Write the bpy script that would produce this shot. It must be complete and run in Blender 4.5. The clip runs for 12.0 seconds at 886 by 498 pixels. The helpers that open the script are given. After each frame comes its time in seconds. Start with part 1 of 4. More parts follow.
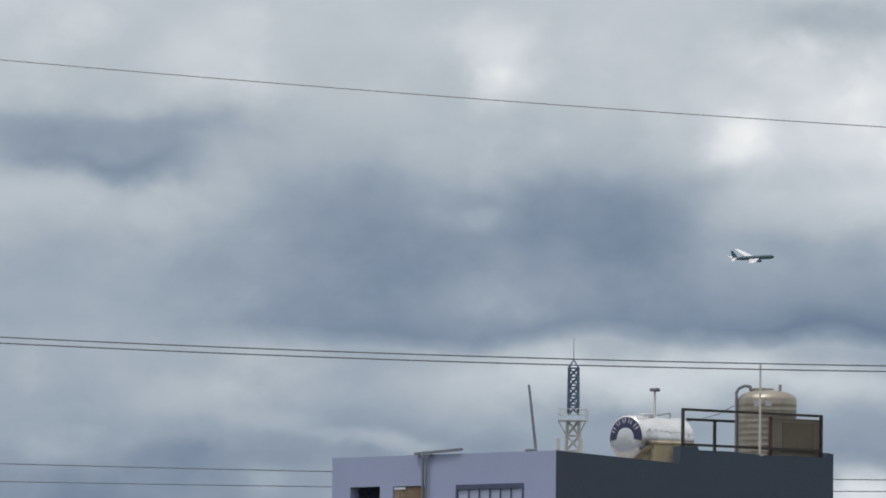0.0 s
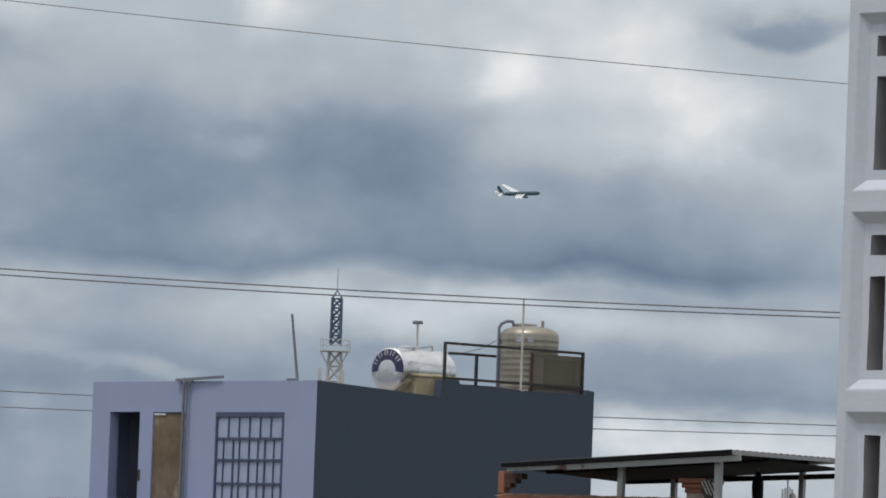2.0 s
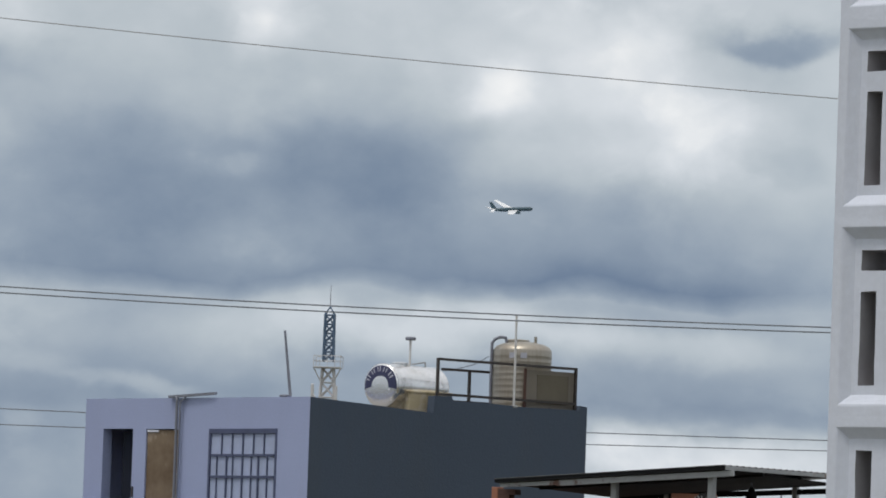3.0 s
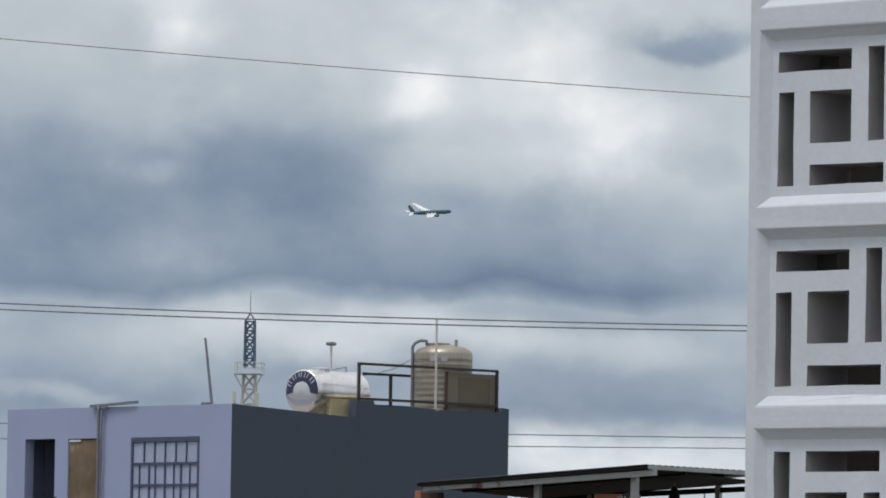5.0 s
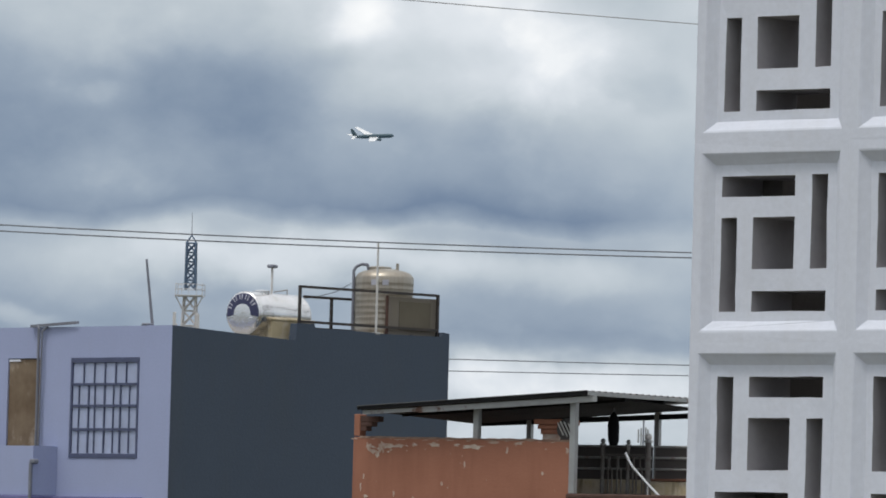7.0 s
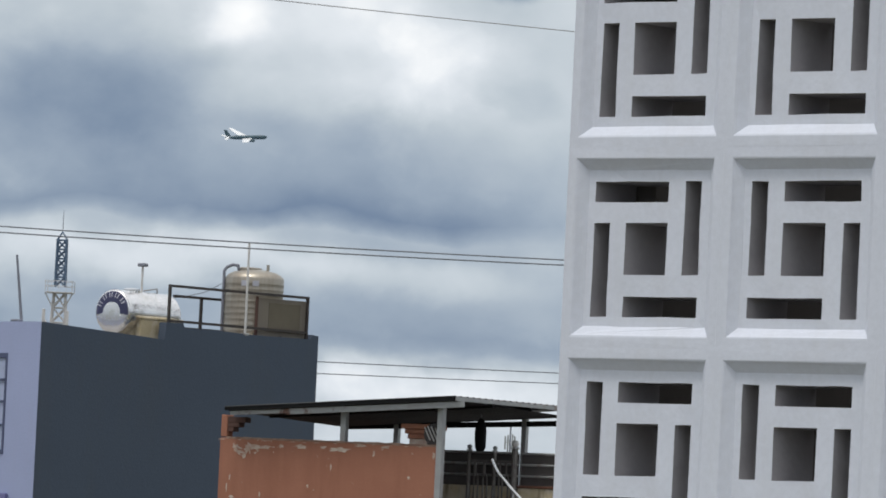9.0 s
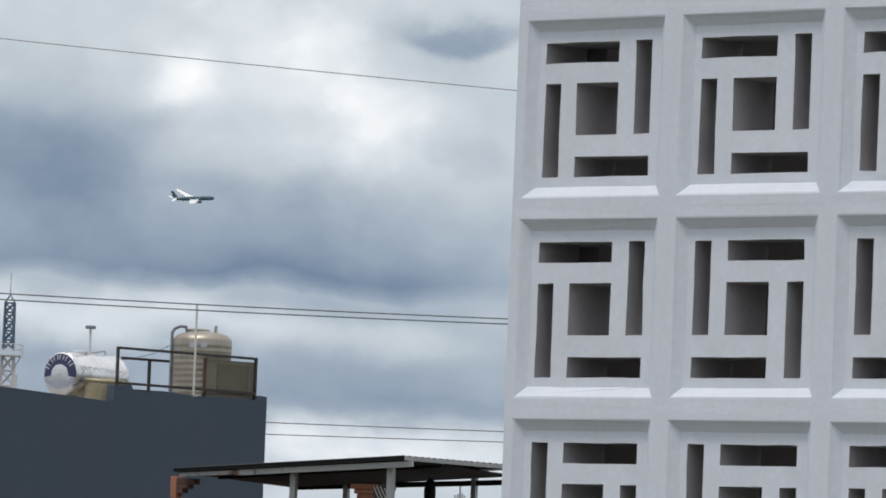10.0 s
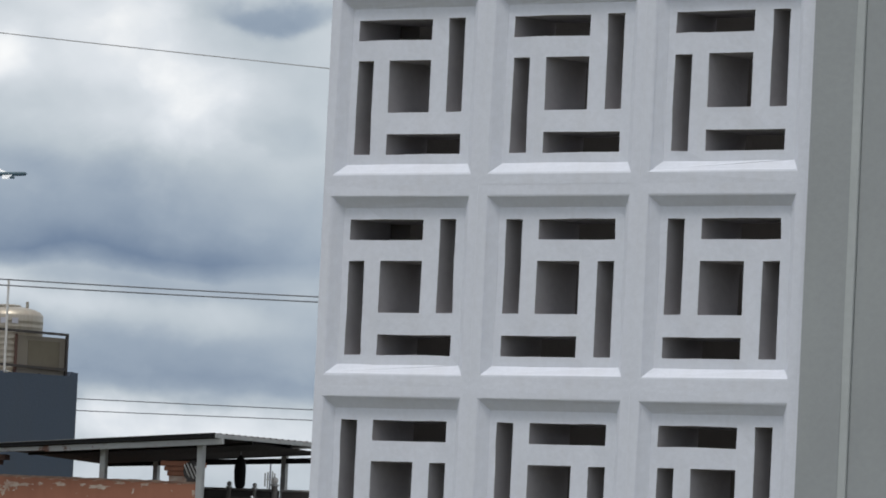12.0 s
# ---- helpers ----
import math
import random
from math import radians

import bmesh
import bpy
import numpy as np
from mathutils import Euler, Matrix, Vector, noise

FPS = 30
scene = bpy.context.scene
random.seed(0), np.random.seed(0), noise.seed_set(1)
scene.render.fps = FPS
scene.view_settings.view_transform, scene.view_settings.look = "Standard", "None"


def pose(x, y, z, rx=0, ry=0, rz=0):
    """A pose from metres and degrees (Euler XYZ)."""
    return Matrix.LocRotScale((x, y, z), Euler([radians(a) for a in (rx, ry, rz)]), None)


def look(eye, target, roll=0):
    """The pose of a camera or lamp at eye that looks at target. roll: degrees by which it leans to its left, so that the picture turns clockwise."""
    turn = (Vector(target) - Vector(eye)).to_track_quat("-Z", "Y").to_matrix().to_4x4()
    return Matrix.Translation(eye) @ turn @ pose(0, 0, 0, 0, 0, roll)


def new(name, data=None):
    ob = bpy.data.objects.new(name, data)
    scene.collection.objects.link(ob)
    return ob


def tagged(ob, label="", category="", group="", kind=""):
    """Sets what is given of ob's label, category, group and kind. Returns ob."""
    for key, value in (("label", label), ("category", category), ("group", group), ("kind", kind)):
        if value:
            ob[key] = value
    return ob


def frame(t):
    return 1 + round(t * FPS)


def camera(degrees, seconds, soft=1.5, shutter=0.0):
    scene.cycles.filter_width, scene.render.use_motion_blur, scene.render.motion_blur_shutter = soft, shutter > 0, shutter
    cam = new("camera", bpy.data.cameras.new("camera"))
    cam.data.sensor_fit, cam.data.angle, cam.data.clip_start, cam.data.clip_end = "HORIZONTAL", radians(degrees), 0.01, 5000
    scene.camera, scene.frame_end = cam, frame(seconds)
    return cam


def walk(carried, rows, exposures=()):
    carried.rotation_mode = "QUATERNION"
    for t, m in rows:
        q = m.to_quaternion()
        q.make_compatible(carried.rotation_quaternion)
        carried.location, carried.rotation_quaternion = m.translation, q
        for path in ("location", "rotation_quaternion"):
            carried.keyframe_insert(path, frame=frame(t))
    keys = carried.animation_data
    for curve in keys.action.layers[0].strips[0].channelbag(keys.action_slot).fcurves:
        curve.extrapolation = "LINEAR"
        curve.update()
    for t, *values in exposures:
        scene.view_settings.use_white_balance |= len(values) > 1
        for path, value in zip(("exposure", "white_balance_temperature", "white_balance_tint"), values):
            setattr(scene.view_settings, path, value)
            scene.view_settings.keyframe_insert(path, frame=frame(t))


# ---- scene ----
cam = camera(7.476, 12.0, 1.8)
walk(cam, [
    (0.0, look((0.0000, 0, 5.4000), (-11.039, 99.166, 12.057), 0.64)),
    (0.5, look((0.0000, 0, 5.4000), (-10.485, 99.205, 12.361), 0.87)),
    (1.0, look((0.0000, 0, 5.4000), (-10.100, 99.244, 12.377), 1.04)),
    (1.5, look((-0.0030, 0, 5.3990), (-8.755, 99.426, 11.545), 1.46)),
    (2.0, look((-0.0063, 0, 5.3975), (-7.588, 99.548, 11.113), 2.13)),
    (2.5, look((-0.0072, 0, 5.3975), (-7.183, 99.570, 11.263), 2.12)),
    (2.7, look((-0.0063, 0, 5.3975), (-7.348, 99.551, 11.378), 2.15)),
    (4.3, look((0.0095, 0, 5.4059), (-7.005, 99.589, 11.122), 0.48)),
    (4.5, look((0.0093, 0, 5.4059), (-6.589, 99.610, 11.261), 0.49)),
    (5.0, look((0.0032, 0, 5.4051), (-6.293, 99.619, 11.441), 0.91)),
    (5.5, look((-0.0011, 0, 5.4037), (-6.268, 99.630, 11.280), 1.36)),
    (6.0, look((-0.0025, 0, 5.4027), (-6.566, 99.649, 10.597), 1.45)),
    (6.5, look((-0.0037, 0, 5.4017), (-5.947, 99.709, 10.166), 1.45)),
    (6.7, look((-0.0034, 0, 5.4015), (-5.615, 99.723, 10.282), 1.42)),
    (8.3, look((-0.0012, 0, 5.3975), (-4.634, 99.767, 10.395), 2.25)),
    (8.5, look((-0.0020, 0, 5.3972), (-4.462, 99.782, 10.263), 2.41)),
    (9.0, look((-0.0048, 0, 5.3949), (-3.523, 99.809, 10.468), 2.75)),
    (9.5, look((-0.0009, 0, 5.3974), (-3.033, 99.792, 11.078), 2.49)),
    (10.0, look((0.0015, 0, 5.3990), (-2.785, 99.782, 11.377), 2.24)),
    (10.5, look((0.0013, 0, 5.3978), (-2.359, 99.803, 11.208), 2.45)),
    (11.0, look((-0.0011, 0, 5.3981), (-1.472, 99.852, 10.628), 2.45)),
    (11.5, look((0.0020, 0, 5.3973), (-0.344, 99.854, 10.797), 2.56)),
    (12.0, look((0.0039, 0, 5.3967), (-0.009, 99.833, 11.180), 2.68)),
], exposures=[(0.0, 0.0), (1.0, 0.06), (1.5, -0.10), (2.5, 0.02), (4.5, 0.06), (6.0, 0.07), (6.5, 0.14), (8.5, 0.22), (9.5, 0.23), (10.5, 0.14), (11.0, 0.07), (12.0, 0.15)])


# ---- sky, sun ----
def node(tree, kind, inputs=(), **fields):
    n = tree.nodes.new(kind)
    for key, value in fields.items():
        if key == "operation":
            n.operation = value
        elif key == "blend_type":
            n.blend_type = value
        elif key == "data_type":
            n.data_type = value
        elif key == "noise_dimensions":
            n.noise_dimensions = value
    for key, value in dict(inputs).items():
        if isinstance(value, bpy.types.NodeSocket):
            tree.links.new(value, n.inputs[key])
        else:
            n.inputs[key].default_value = value
    return n


def calc(tree, operation, a, b=0.0, c=0.0):
    return node(tree, "ShaderNodeMath", {0: a, 1: b, 2: c}, operation=operation).outputs[0]


def ramp(tree, fac, stops):
    n = tree.nodes.new("ShaderNodeValToRGB")
    el = n.color_ramp.elements
    while len(el) < len(stops):
        el.new(0.5)
    for e, (p, col) in zip(el, stops):
        e.position, e.color = p, (*col, 1)
    tree.links.new(fac, n.inputs[0])
    return n.outputs[0]


def srgb(r, g, b):
    return tuple((v / 255 / 12.92) if v < 11 else ((v / 255 + 0.055) / 1.055) ** 2.4 for v in (r, g, b))


# cloud masses: azimuth, elevation, half width, half height (degrees), lightness
CLOUDS_WEST = [
    (-9.25, 4.76, 1.43, 0.26, -0.12), (-9.01, 4.50, 0.81, 0.13, -0.07), (-8.26, 5.47, 0.53, 0.29, 0.07), (-5.96, 5.54, 0.43, 0.33, 0.15),
    (-3.90, 5.42, 0.43, 0.24, 0.09), (-3.89, 4.73, 0.36, 0.29, 0.12), (-4.37, 4.75, 0.33, 0.53, 0.07), (-3.04, 5.81, 0.72, 0.24, -0.08),
    (-3.04, 5.23, 0.62, 0.21, 0.08), (-9.67, 4.11, 0.81, 0.21, 0.04), (-7.43, 4.38, 0.81, 0.38, -0.02), (-5.70, 3.97, 2.01, 0.57, -0.09),
    (-7.42, 3.67, 1.34, 0.38, -0.04), (-6.09, 4.02, 0.19, 0.14, 0.07), (-3.31, 4.04, 0.86, 0.21, 0.09), (-4.83, 2.72, 2.01, 0.24, 0.11),
]
CLOUDS_EAST = [
    (-8.22, 2.56, 0.76, 0.24, 0.08), (-7.69, 2.23, 0.33, 0.14, 0.07), (-6.24, 2.50, 0.91, 0.24, 0.07), (-2.58, 4.55, 1.15, 0.53, 0.09),
    (-1.20, 4.35, 0.29, 0.21, -0.07), (-1.46, 5.36, 0.62, 0.11, -0.14), (-4.76, 4.08, 0.91, 0.36, -0.05), (-2.89, 4.89, 0.86, 0.57, 0.09),
    (-1.87, 4.35, 0.81, 0.43, 0.07), (-3.85, 4.81, 0.29, 0.26, 0.08), (-4.28, 2.76, 1.29, 0.22, 0.09), (-2.20, 2.66, 1.00, 0.22, 0.13),
    (-1.98, 1.64, 1.43, 0.19, 0.23), (-4.93, 4.74, 0.72, 0.33, -0.02), (-9.12, 1.78, 1.53, 0.24, -0.09), (-9.38, 3.59, 1.34, 0.53, -0.04),
    (-7.40, 2.28, 3.10, 0.53, -0.03), (-6.93, 2.10, 0.43, 0.10, 0.12), (-2.35, 1.30, 2.87, 0.24, 0.15), (-4.11, 2.51, 1.43, 0.21, -0.03),
]


def make_world():
    world = bpy.data.worlds.new("overcast_sky")
    scene.world = world
    world.use_nodes = True
    t = world.node_tree
    t.nodes.clear()
    way = t.nodes.new("ShaderNodeTexCoord").outputs["Generated"]
    stretch = node(t, "ShaderNodeVectorMath", {0: way, 1: (1, 1, 1.35)}, operation="MULTIPLY").outputs[0]
    puffs = node(t, "ShaderNodeTexNoise", {"Vector": stretch, "Scale": 36.0, "Detail": 9.0, "Roughness": 0.55})
    wisps = node(t, "ShaderNodeTexNoise", {"Vector": stretch, "Scale": 110.0, "Detail": 6.0, "Roughness": 0.52})
    bend = node(t, "ShaderNodeTexNoise", {"Vector": stretch, "Scale": 44.0, "Detail": 6.0, "Roughness": 0.48})
    sep = node(t, "ShaderNodeSeparateXYZ", {0: way})
    hue = node(t, "ShaderNodeSeparateXYZ", {0: bend.outputs["Color"]})
    az = calc(t, "MULTIPLY", calc(t, "ARCTAN2", sep.outputs[0], sep.outputs[1]), 57.2958)
    el = calc(t, "MULTIPLY", calc(t, "ARCSINE", sep.outputs[2]), 57.2958)
    waz = calc(t, "MULTIPLY_ADD", calc(t, "SUBTRACT", hue.outputs[0], 0.5), 1.5, az)
    wel = calc(t, "MULTIPLY_ADD", calc(t, "SUBTRACT", hue.outputs[1], 0.5), 1.0, el)
    light = calc(t, "MULTIPLY_ADD", calc(t, "SUBTRACT", puffs.outputs[0], 0.5), 0.18, 0.675)
    light = calc(t, "MULTIPLY_ADD", calc(t, "SUBTRACT", wisps.outputs[0], 0.5), 0.09, light)
    for a, e, w, h, amount in CLOUDS_WEST + CLOUDS_EAST:
        da = calc(t, "DIVIDE", calc(t, "SUBTRACT", waz, a), w)
        de = calc(t, "DIVIDE", calc(t, "SUBTRACT", wel, e), h)
        r2 = calc(t, "MULTIPLY_ADD", da, da, calc(t, "MULTIPLY", de, de))
        light = calc(t, "MULTIPLY_ADD", calc(t, "EXPONENT", calc(t, "MULTIPLY", calc(t, "POWER", r2, 1.6), -0.8)), amount * (1.02 if amount > 0 else 1.3), light)
    # cauliflower tops, strongest where the cloud is bright
    swirl = node(t, "ShaderNodeVectorMath", {0: stretch, 1: node(t, "ShaderNodeVectorMath", {0: bend.outputs["Color"], 1: (0.03, 0.03, 0.03)}, operation="MULTIPLY").outputs[0]}, operation="ADD").outputs[0]
    cells = node(t, "ShaderNodeTexVoronoi", {"Vector": swirl, "Scale": 38.0, "Detail": 5.0, "Roughness": 0.5})
    cells.feature = "SMOOTH_F1"
    heap = node(t, "ShaderNodeMapRange", {0: cells.outputs[0], 1: 0.10, 2: 0.75, 3: 0.6, 4: -0.4}).outputs[0]
    sunlit = node(t, "ShaderNodeMapRange", {0: light, 1: 0.60, 2: 0.80, 3: 0.04, 4: 0.15}).outputs[0]
    light = calc(t, "MULTIPLY_ADD", heap, sunlit, light)
    # flat grey cloud bases: dark just above a level edge, thinning upwards
    for base, rise, masses in ((3.03, 0.50, ((-6.5, 1.9, 0.18), (-3.1, 1.75, 0.25))), (2.02, 0.24, ((-2.0, 2.6, 0.13), (-6.6, 1.2, 0.07)))):
        h = calc(t, "SUBTRACT", calc(t, "MULTIPLY_ADD", calc(t, "SUBTRACT", hue.outputs[2], 0.5), 0.55, el), base)
        edge = node(t, "ShaderNodeMapRange", {0: h, 1: -0.07, 2: 0.10}).outputs[0]
        fade = calc(t, "EXPONENT", calc(t, "DIVIDE", calc(t, "MAXIMUM", h, 0.0), -rise))
        for a, w, amount in masses:
            da = calc(t, "DIVIDE", calc(t, "SUBTRACT", waz, a), w)
            side = calc(t, "EXPONENT", calc(t, "MULTIPLY", calc(t, "POWER", calc(t, "ABSOLUTE", da), 3.0), -1.0))
            light = calc(t, "SUBTRACT", light, calc(t, "MULTIPLY", calc(t, "MULTIPLY", edge, fade), calc(t, "MULTIPLY", side, amount)))
    # the deck is darker low down and brighter towards the zenith
    light = calc(t, "ADD", light, node(t, "ShaderNodeMapRange", {0: el, 1: 1.5, 2: 6.0, 3: -0.045, 4: 0.105}).outputs[0])
    high = node(t, "ShaderNodeMapRange", {0: el, 1: 6.0, 2: 60.0, 3: 0.0, 4: 0.24}).outputs[0]
    light = calc(t, "ADD", light, high)
    tone = ramp(t, light, [(0.30, srgb(84, 104, 132)), (0.45, srgb(108, 126, 151)), (0.58, srgb(144, 158, 175)),
                           (0.70, srgb(179, 189, 198)), (0.84, srgb(213, 219, 226)), (1.0, srgb(248, 249, 250))])
    # higher up the deck turns from blue-grey to plain grey
    grey = node(t, "ShaderNodeVectorMath", {0: tone, 1: (1.012, 1.0, 0.982)}, operation="MULTIPLY").outputs[0]
    lofty = calc(t, "SUBTRACT", node(t, "ShaderNodeMapRange", {0: el, 1: 3.2, 2: 5.2}).outputs[0], node(t, "ShaderNodeMapRange", {0: el, 1: 7.0, 2: 14.0}).outputs[0])
    tone = node(t, "ShaderNodeMix", {0: lofty, 6: tone, 7: grey}, data_type="RGBA").outputs[2]
    clear = t.nodes.new("ShaderNodeTexSky")
    clear.sky_type, clear.sun_disc = "NISHITA", False
    clear.sun_elevation, clear.sun_rotation = radians(69), radians(225)
    blue = node(t, "ShaderNodeVectorMath", {0: clear.outputs[0], 1: (0.08, 0.08, 0.08)}, operation="MULTIPLY").outputs[0]
    mixed = node(t, "ShaderNodeMix", {0: 0.95, 6: blue, 7: tone}, data_type="RGBA").outputs[2]
    back = node(t, "ShaderNodeBackground", {0: mixed, 1: 1.0})
    out = t.nodes.new("ShaderNodeOutputWorld")
    t.links.new(back.outputs[0], out.inputs[0])


make_world()
sun = new("sun", bpy.data.lights.new("sun", "SUN"))
sun.data.energy, sun.data.angle, sun.data.color = 1.3, radians(14), (1.0, 0.97, 0.92)
sun.matrix_world = look((-22, -22, 80), (0, 0, 0))


# ---- materials ----
def material(name, colour, rough=0.8, metal=0.0, second=None, blotch=1.5, grain=60.0, contrast=0.5, bump=0.2, spread=0.0):
    """Two-scale surface: blotches of a second colour, fine grain in tone and relief, a little difference between objects."""
    m = bpy.data.materials.new(name)
    m.use_nodes = True
    t = m.node_tree
    bsdf = t.nodes["Principled BSDF"]
    where = t.nodes.new("ShaderNodeTexCoord").outputs["Object"]
    big = node(t, "ShaderNodeTexNoise", {"Vector": where, "Scale": blotch, "Detail": 6.0, "Roughness": 0.6})
    fine = node(t, "ShaderNodeTexNoise", {"Vector": where, "Scale": grain, "Detail": 4.0, "Roughness": 0.6})
    if second is None:
        second = tuple(c * 0.78 for c in colour)
    mask = node(t, "ShaderNodeMapRange", {0: big.outputs[0], 1: 0.5 - 0.25 / (contrast + 0.01) * 0.4, 2: 0.5 + 0.25 / (contrast + 0.01) * 0.4}).outputs[0]
    base = node(t, "ShaderNodeMix", {0: mask, 6: (*colour, 1), 7: (*second, 1)}, data_type="RGBA").outputs[2]
    shade = node(t, "ShaderNodeMapRange", {0: fine.outputs[0], 1: 0.25, 2: 0.75, 3: 0.95, 4: 1.04}).outputs[0]
    if spread:
        rand = t.nodes.new("ShaderNodeObjectInfo").outputs["Random"]
        shade = calc(t, "MULTIPLY", shade, node(t, "ShaderNodeMapRange", {0: rand, 3: 1 - spread, 4: 1 + spread}).outputs[0])
    col = node(t, "ShaderNodeVectorMath", {0: base, 1: shade}, operation="MULTIPLY").outputs[0]
    t.links.new(col, bsdf.inputs["Base Color"])
    rr = node(t, "ShaderNodeMapRange", {0: fine.outputs[0], 3: max(rough - 0.1, 0.02), 4: min(rough + 0.1, 1)}).outputs[0]
    t.links.new(rr, bsdf.inputs["Roughness"])
    bsdf.inputs["Metallic"].default_value = metal
    if bump:
        b = node(t, "ShaderNodeBump", {"Strength": bump, "Distance": 0.6 / grain, "Height": fine.outputs[0]})
        t.links.new(b.outputs[0], bsdf.inputs["Normal"])
    return m


def streaked(m, colour, amount=0.5, across=3.0, down=0.25, low=0.5, high=0.72):
    """Runs of dirt or rust down a surface, over the material's colour."""
    t = m.node_tree
    bsdf = t.nodes["Principled BSDF"]
    where = t.nodes.new("ShaderNodeTexCoord").outputs["Object"]
    v = node(t, "ShaderNodeVectorMath", {0: where, 1: (across, across, down)}, operation="MULTIPLY").outputs[0]
    n = node(t, "ShaderNodeTexNoise", {"Vector": v, "Scale": 1.0, "Detail": 6.0, "Roughness": 0.65})
    mask = node(t, "ShaderNodeMapRange", {0: n.outputs[0], 1: low, 2: high, 3: 0.0, 4: amount}).outputs[0]
    before = bsdf.inputs["Base Color"].links[0].from_socket
    t.links.new(node(t, "ShaderNodeMix", {0: mask, 6: before, 7: (*colour, 1)}, data_type="RGBA").outputs[2], bsdf.inputs["Base Color"])
    return m


WHITE = streaked(material("white_lime_paint", (0.665, 0.69, 0.765), 0.85, second=(0.615, 0.64, 0.71), blotch=6, grain=90, bump=0.08, spread=0.0), (0.54, 0.54, 0.56), 0.35, 9, 2.5)
GREY_PLASTER = streaked(material("grey_green_plaster", (0.315, 0.335, 0.345), 0.9, second=(0.285, 0.302, 0.312), blotch=4, grain=90, bump=0.06), (0.34, 0.36, 0.36), 0.3, 8, 1.2)
TRIM_PLASTER = material("pale_corner_plaster", (0.43, 0.455, 0.46), 0.9, second=(0.37, 0.395, 0.40), blotch=7, grain=90, bump=0.06)
SLOT_GREY = material("slot_side_grey", (0.42, 0.41, 0.43), 0.95, second=(0.33, 0.315, 0.325), blotch=9, grain=90, bump=0.1)
SHADE_ROOM = material("cement_darkened_for_shade", (0.17, 0.155, 0.145), 0.95, blotch=2, grain=60)
LILAC = streaked(material("pale_lilac_paint", (0.345, 0.39, 0.58), 0.85, second=(0.315, 0.355, 0.53), blotch=0.5, grain=25), (0.32, 0.34, 0.48), 0.35, 1.6, 0.22, 0.52, 0.8)
SLATE = streaked(material("slate_grey_paint", (0.074, 0.094, 0.128), 0.8, second=(0.067, 0.085, 0.117), blotch=0.35, grain=20), (0.075, 0.086, 0.10), 0.35, 1.2, 0.2)
VIOLET = material("violet_trim_paint", (0.17, 0.17, 0.34), 0.8, second=(0.13, 0.13, 0.27), blotch=1.5, grain=30)
GRILLE = material("blue_grey_grille_paint", (0.075, 0.09, 0.17), 0.6, blotch=3, grain=40)
SHADE_GLASS = material("dusty_window_board", (0.42, 0.475, 0.66), 0.5, blotch=1.5, grain=30)
DARK_ROOM = material("shade_dark_interior", (0.016, 0.019, 0.032), 0.9, blotch=1, grain=20)
PLY = streaked(material("weathered_plywood", (0.12, 0.078, 0.045), 0.85, second=(0.20, 0.145, 0.095), blotch=1.1, grain=30, contrast=0.9), (0.40, 0.33, 0.26), 0.7, 1.3, 0.9, 0.56, 0.66)
PIPE = material("grey_plastic_pipe", (0.20, 0.21, 0.25), 0.6, blotch=3, grain=40)
STEEL = streaked(material("stainless_steel", (0.86, 0.85, 0.85), 0.24, 1.0, second=(0.78, 0.76, 0.74), blotch=2.5, grain=30, bump=0.05), (0.50, 0.43, 0.34), 0.25, 5, 0.5, 0.55, 0.8)
STEEL_OLD = streaked(material("stained_stainless_steel", (0.41, 0.375, 0.32), 0.42, 0.85, second=(0.34, 0.305, 0.255), blotch=2.5, grain=30, bump=0.08), (0.22, 0.17, 0.12), 0.55, 5, 0.45, 0.48, 0.75)
NAVY = material("navy_print", (0.035, 0.038, 0.10), 0.5, blotch=4, grain=50)
PRINT_WHITE = material("white_print", (0.46, 0.46, 0.52), 0.5, blotch=4, grain=50)
CREAM = streaked(material("stained_cream_render", (0.46, 0.38, 0.24), 0.9, second=(0.58, 0.52, 0.42), blotch=3, grain=40, contrast=0.9), (0.10, 0.075, 0.04), 0.7, 6, 1.0, 0.5, 0.7)
BLACK_STEEL = material("black_painted_steel", (0.022, 0.022, 0.024), 0.55, second=(0.05, 0.035, 0.028), blotch=5, grain=60)
BROWN_BOARD = streaked(material("brown_weathered_board", (0.175, 0.152, 0.125), 0.85, second=(0.21, 0.185, 0.155), blotch=1.5, grain=30), (0.20, 0.175, 0.13), 0.5, 3, 0.6)
OLIVE_BOARD = streaked(material("olive_weathered_board", (0.125, 0.108, 0.078), 0.85, second=(0.15, 0.13, 0.095), blotch=2, grain=30), (0.09, 0.075, 0.055), 0.5, 4, 0.6)
WHITE_STEEL = material("white_painted_steel", (0.62, 0.62, 0.62), 0.55, second=(0.5, 0.47, 0.44), blotch=5, grain=50)
MAST_BLUE = material("blue_mast_paint", (0.10, 0.155, 0.24), 0.6, blotch=1, grain=20)
MAST_WHITE = material("white_mast_paint", (0.62, 0.61, 0.61), 0.6, second=(0.50, 0.47, 0.46), blotch=1.2, grain=20)
TERRACOTTA = streaked(material("terracotta_paint", (0.345, 0.15, 0.095), 0.9, second=(0.29, 0.122, 0.076), blotch=0.9, grain=25), (0.20, 0.08, 0.048), 0.55, 2.2, 0.35, 0.48, 0.75)
# brown of the worn coping and edge strip, and painted shade on the corbels
WORN_SHADE_BROWN = streaked(material("worn_and_shade_brown", (0.105, 0.052, 0.040), 0.9, second=(0.075, 0.04, 0.033), blotch=5, grain=50, contrast=0.9), (0.09, 0.055, 0.045), 0.6, 6, 1.5)
WORN_MORTAR = material("worn_brown_mortar", (0.17, 0.095, 0.07), 0.95, second=(0.30, 0.21, 0.16), blotch=5, grain=50, contrast=0.9)
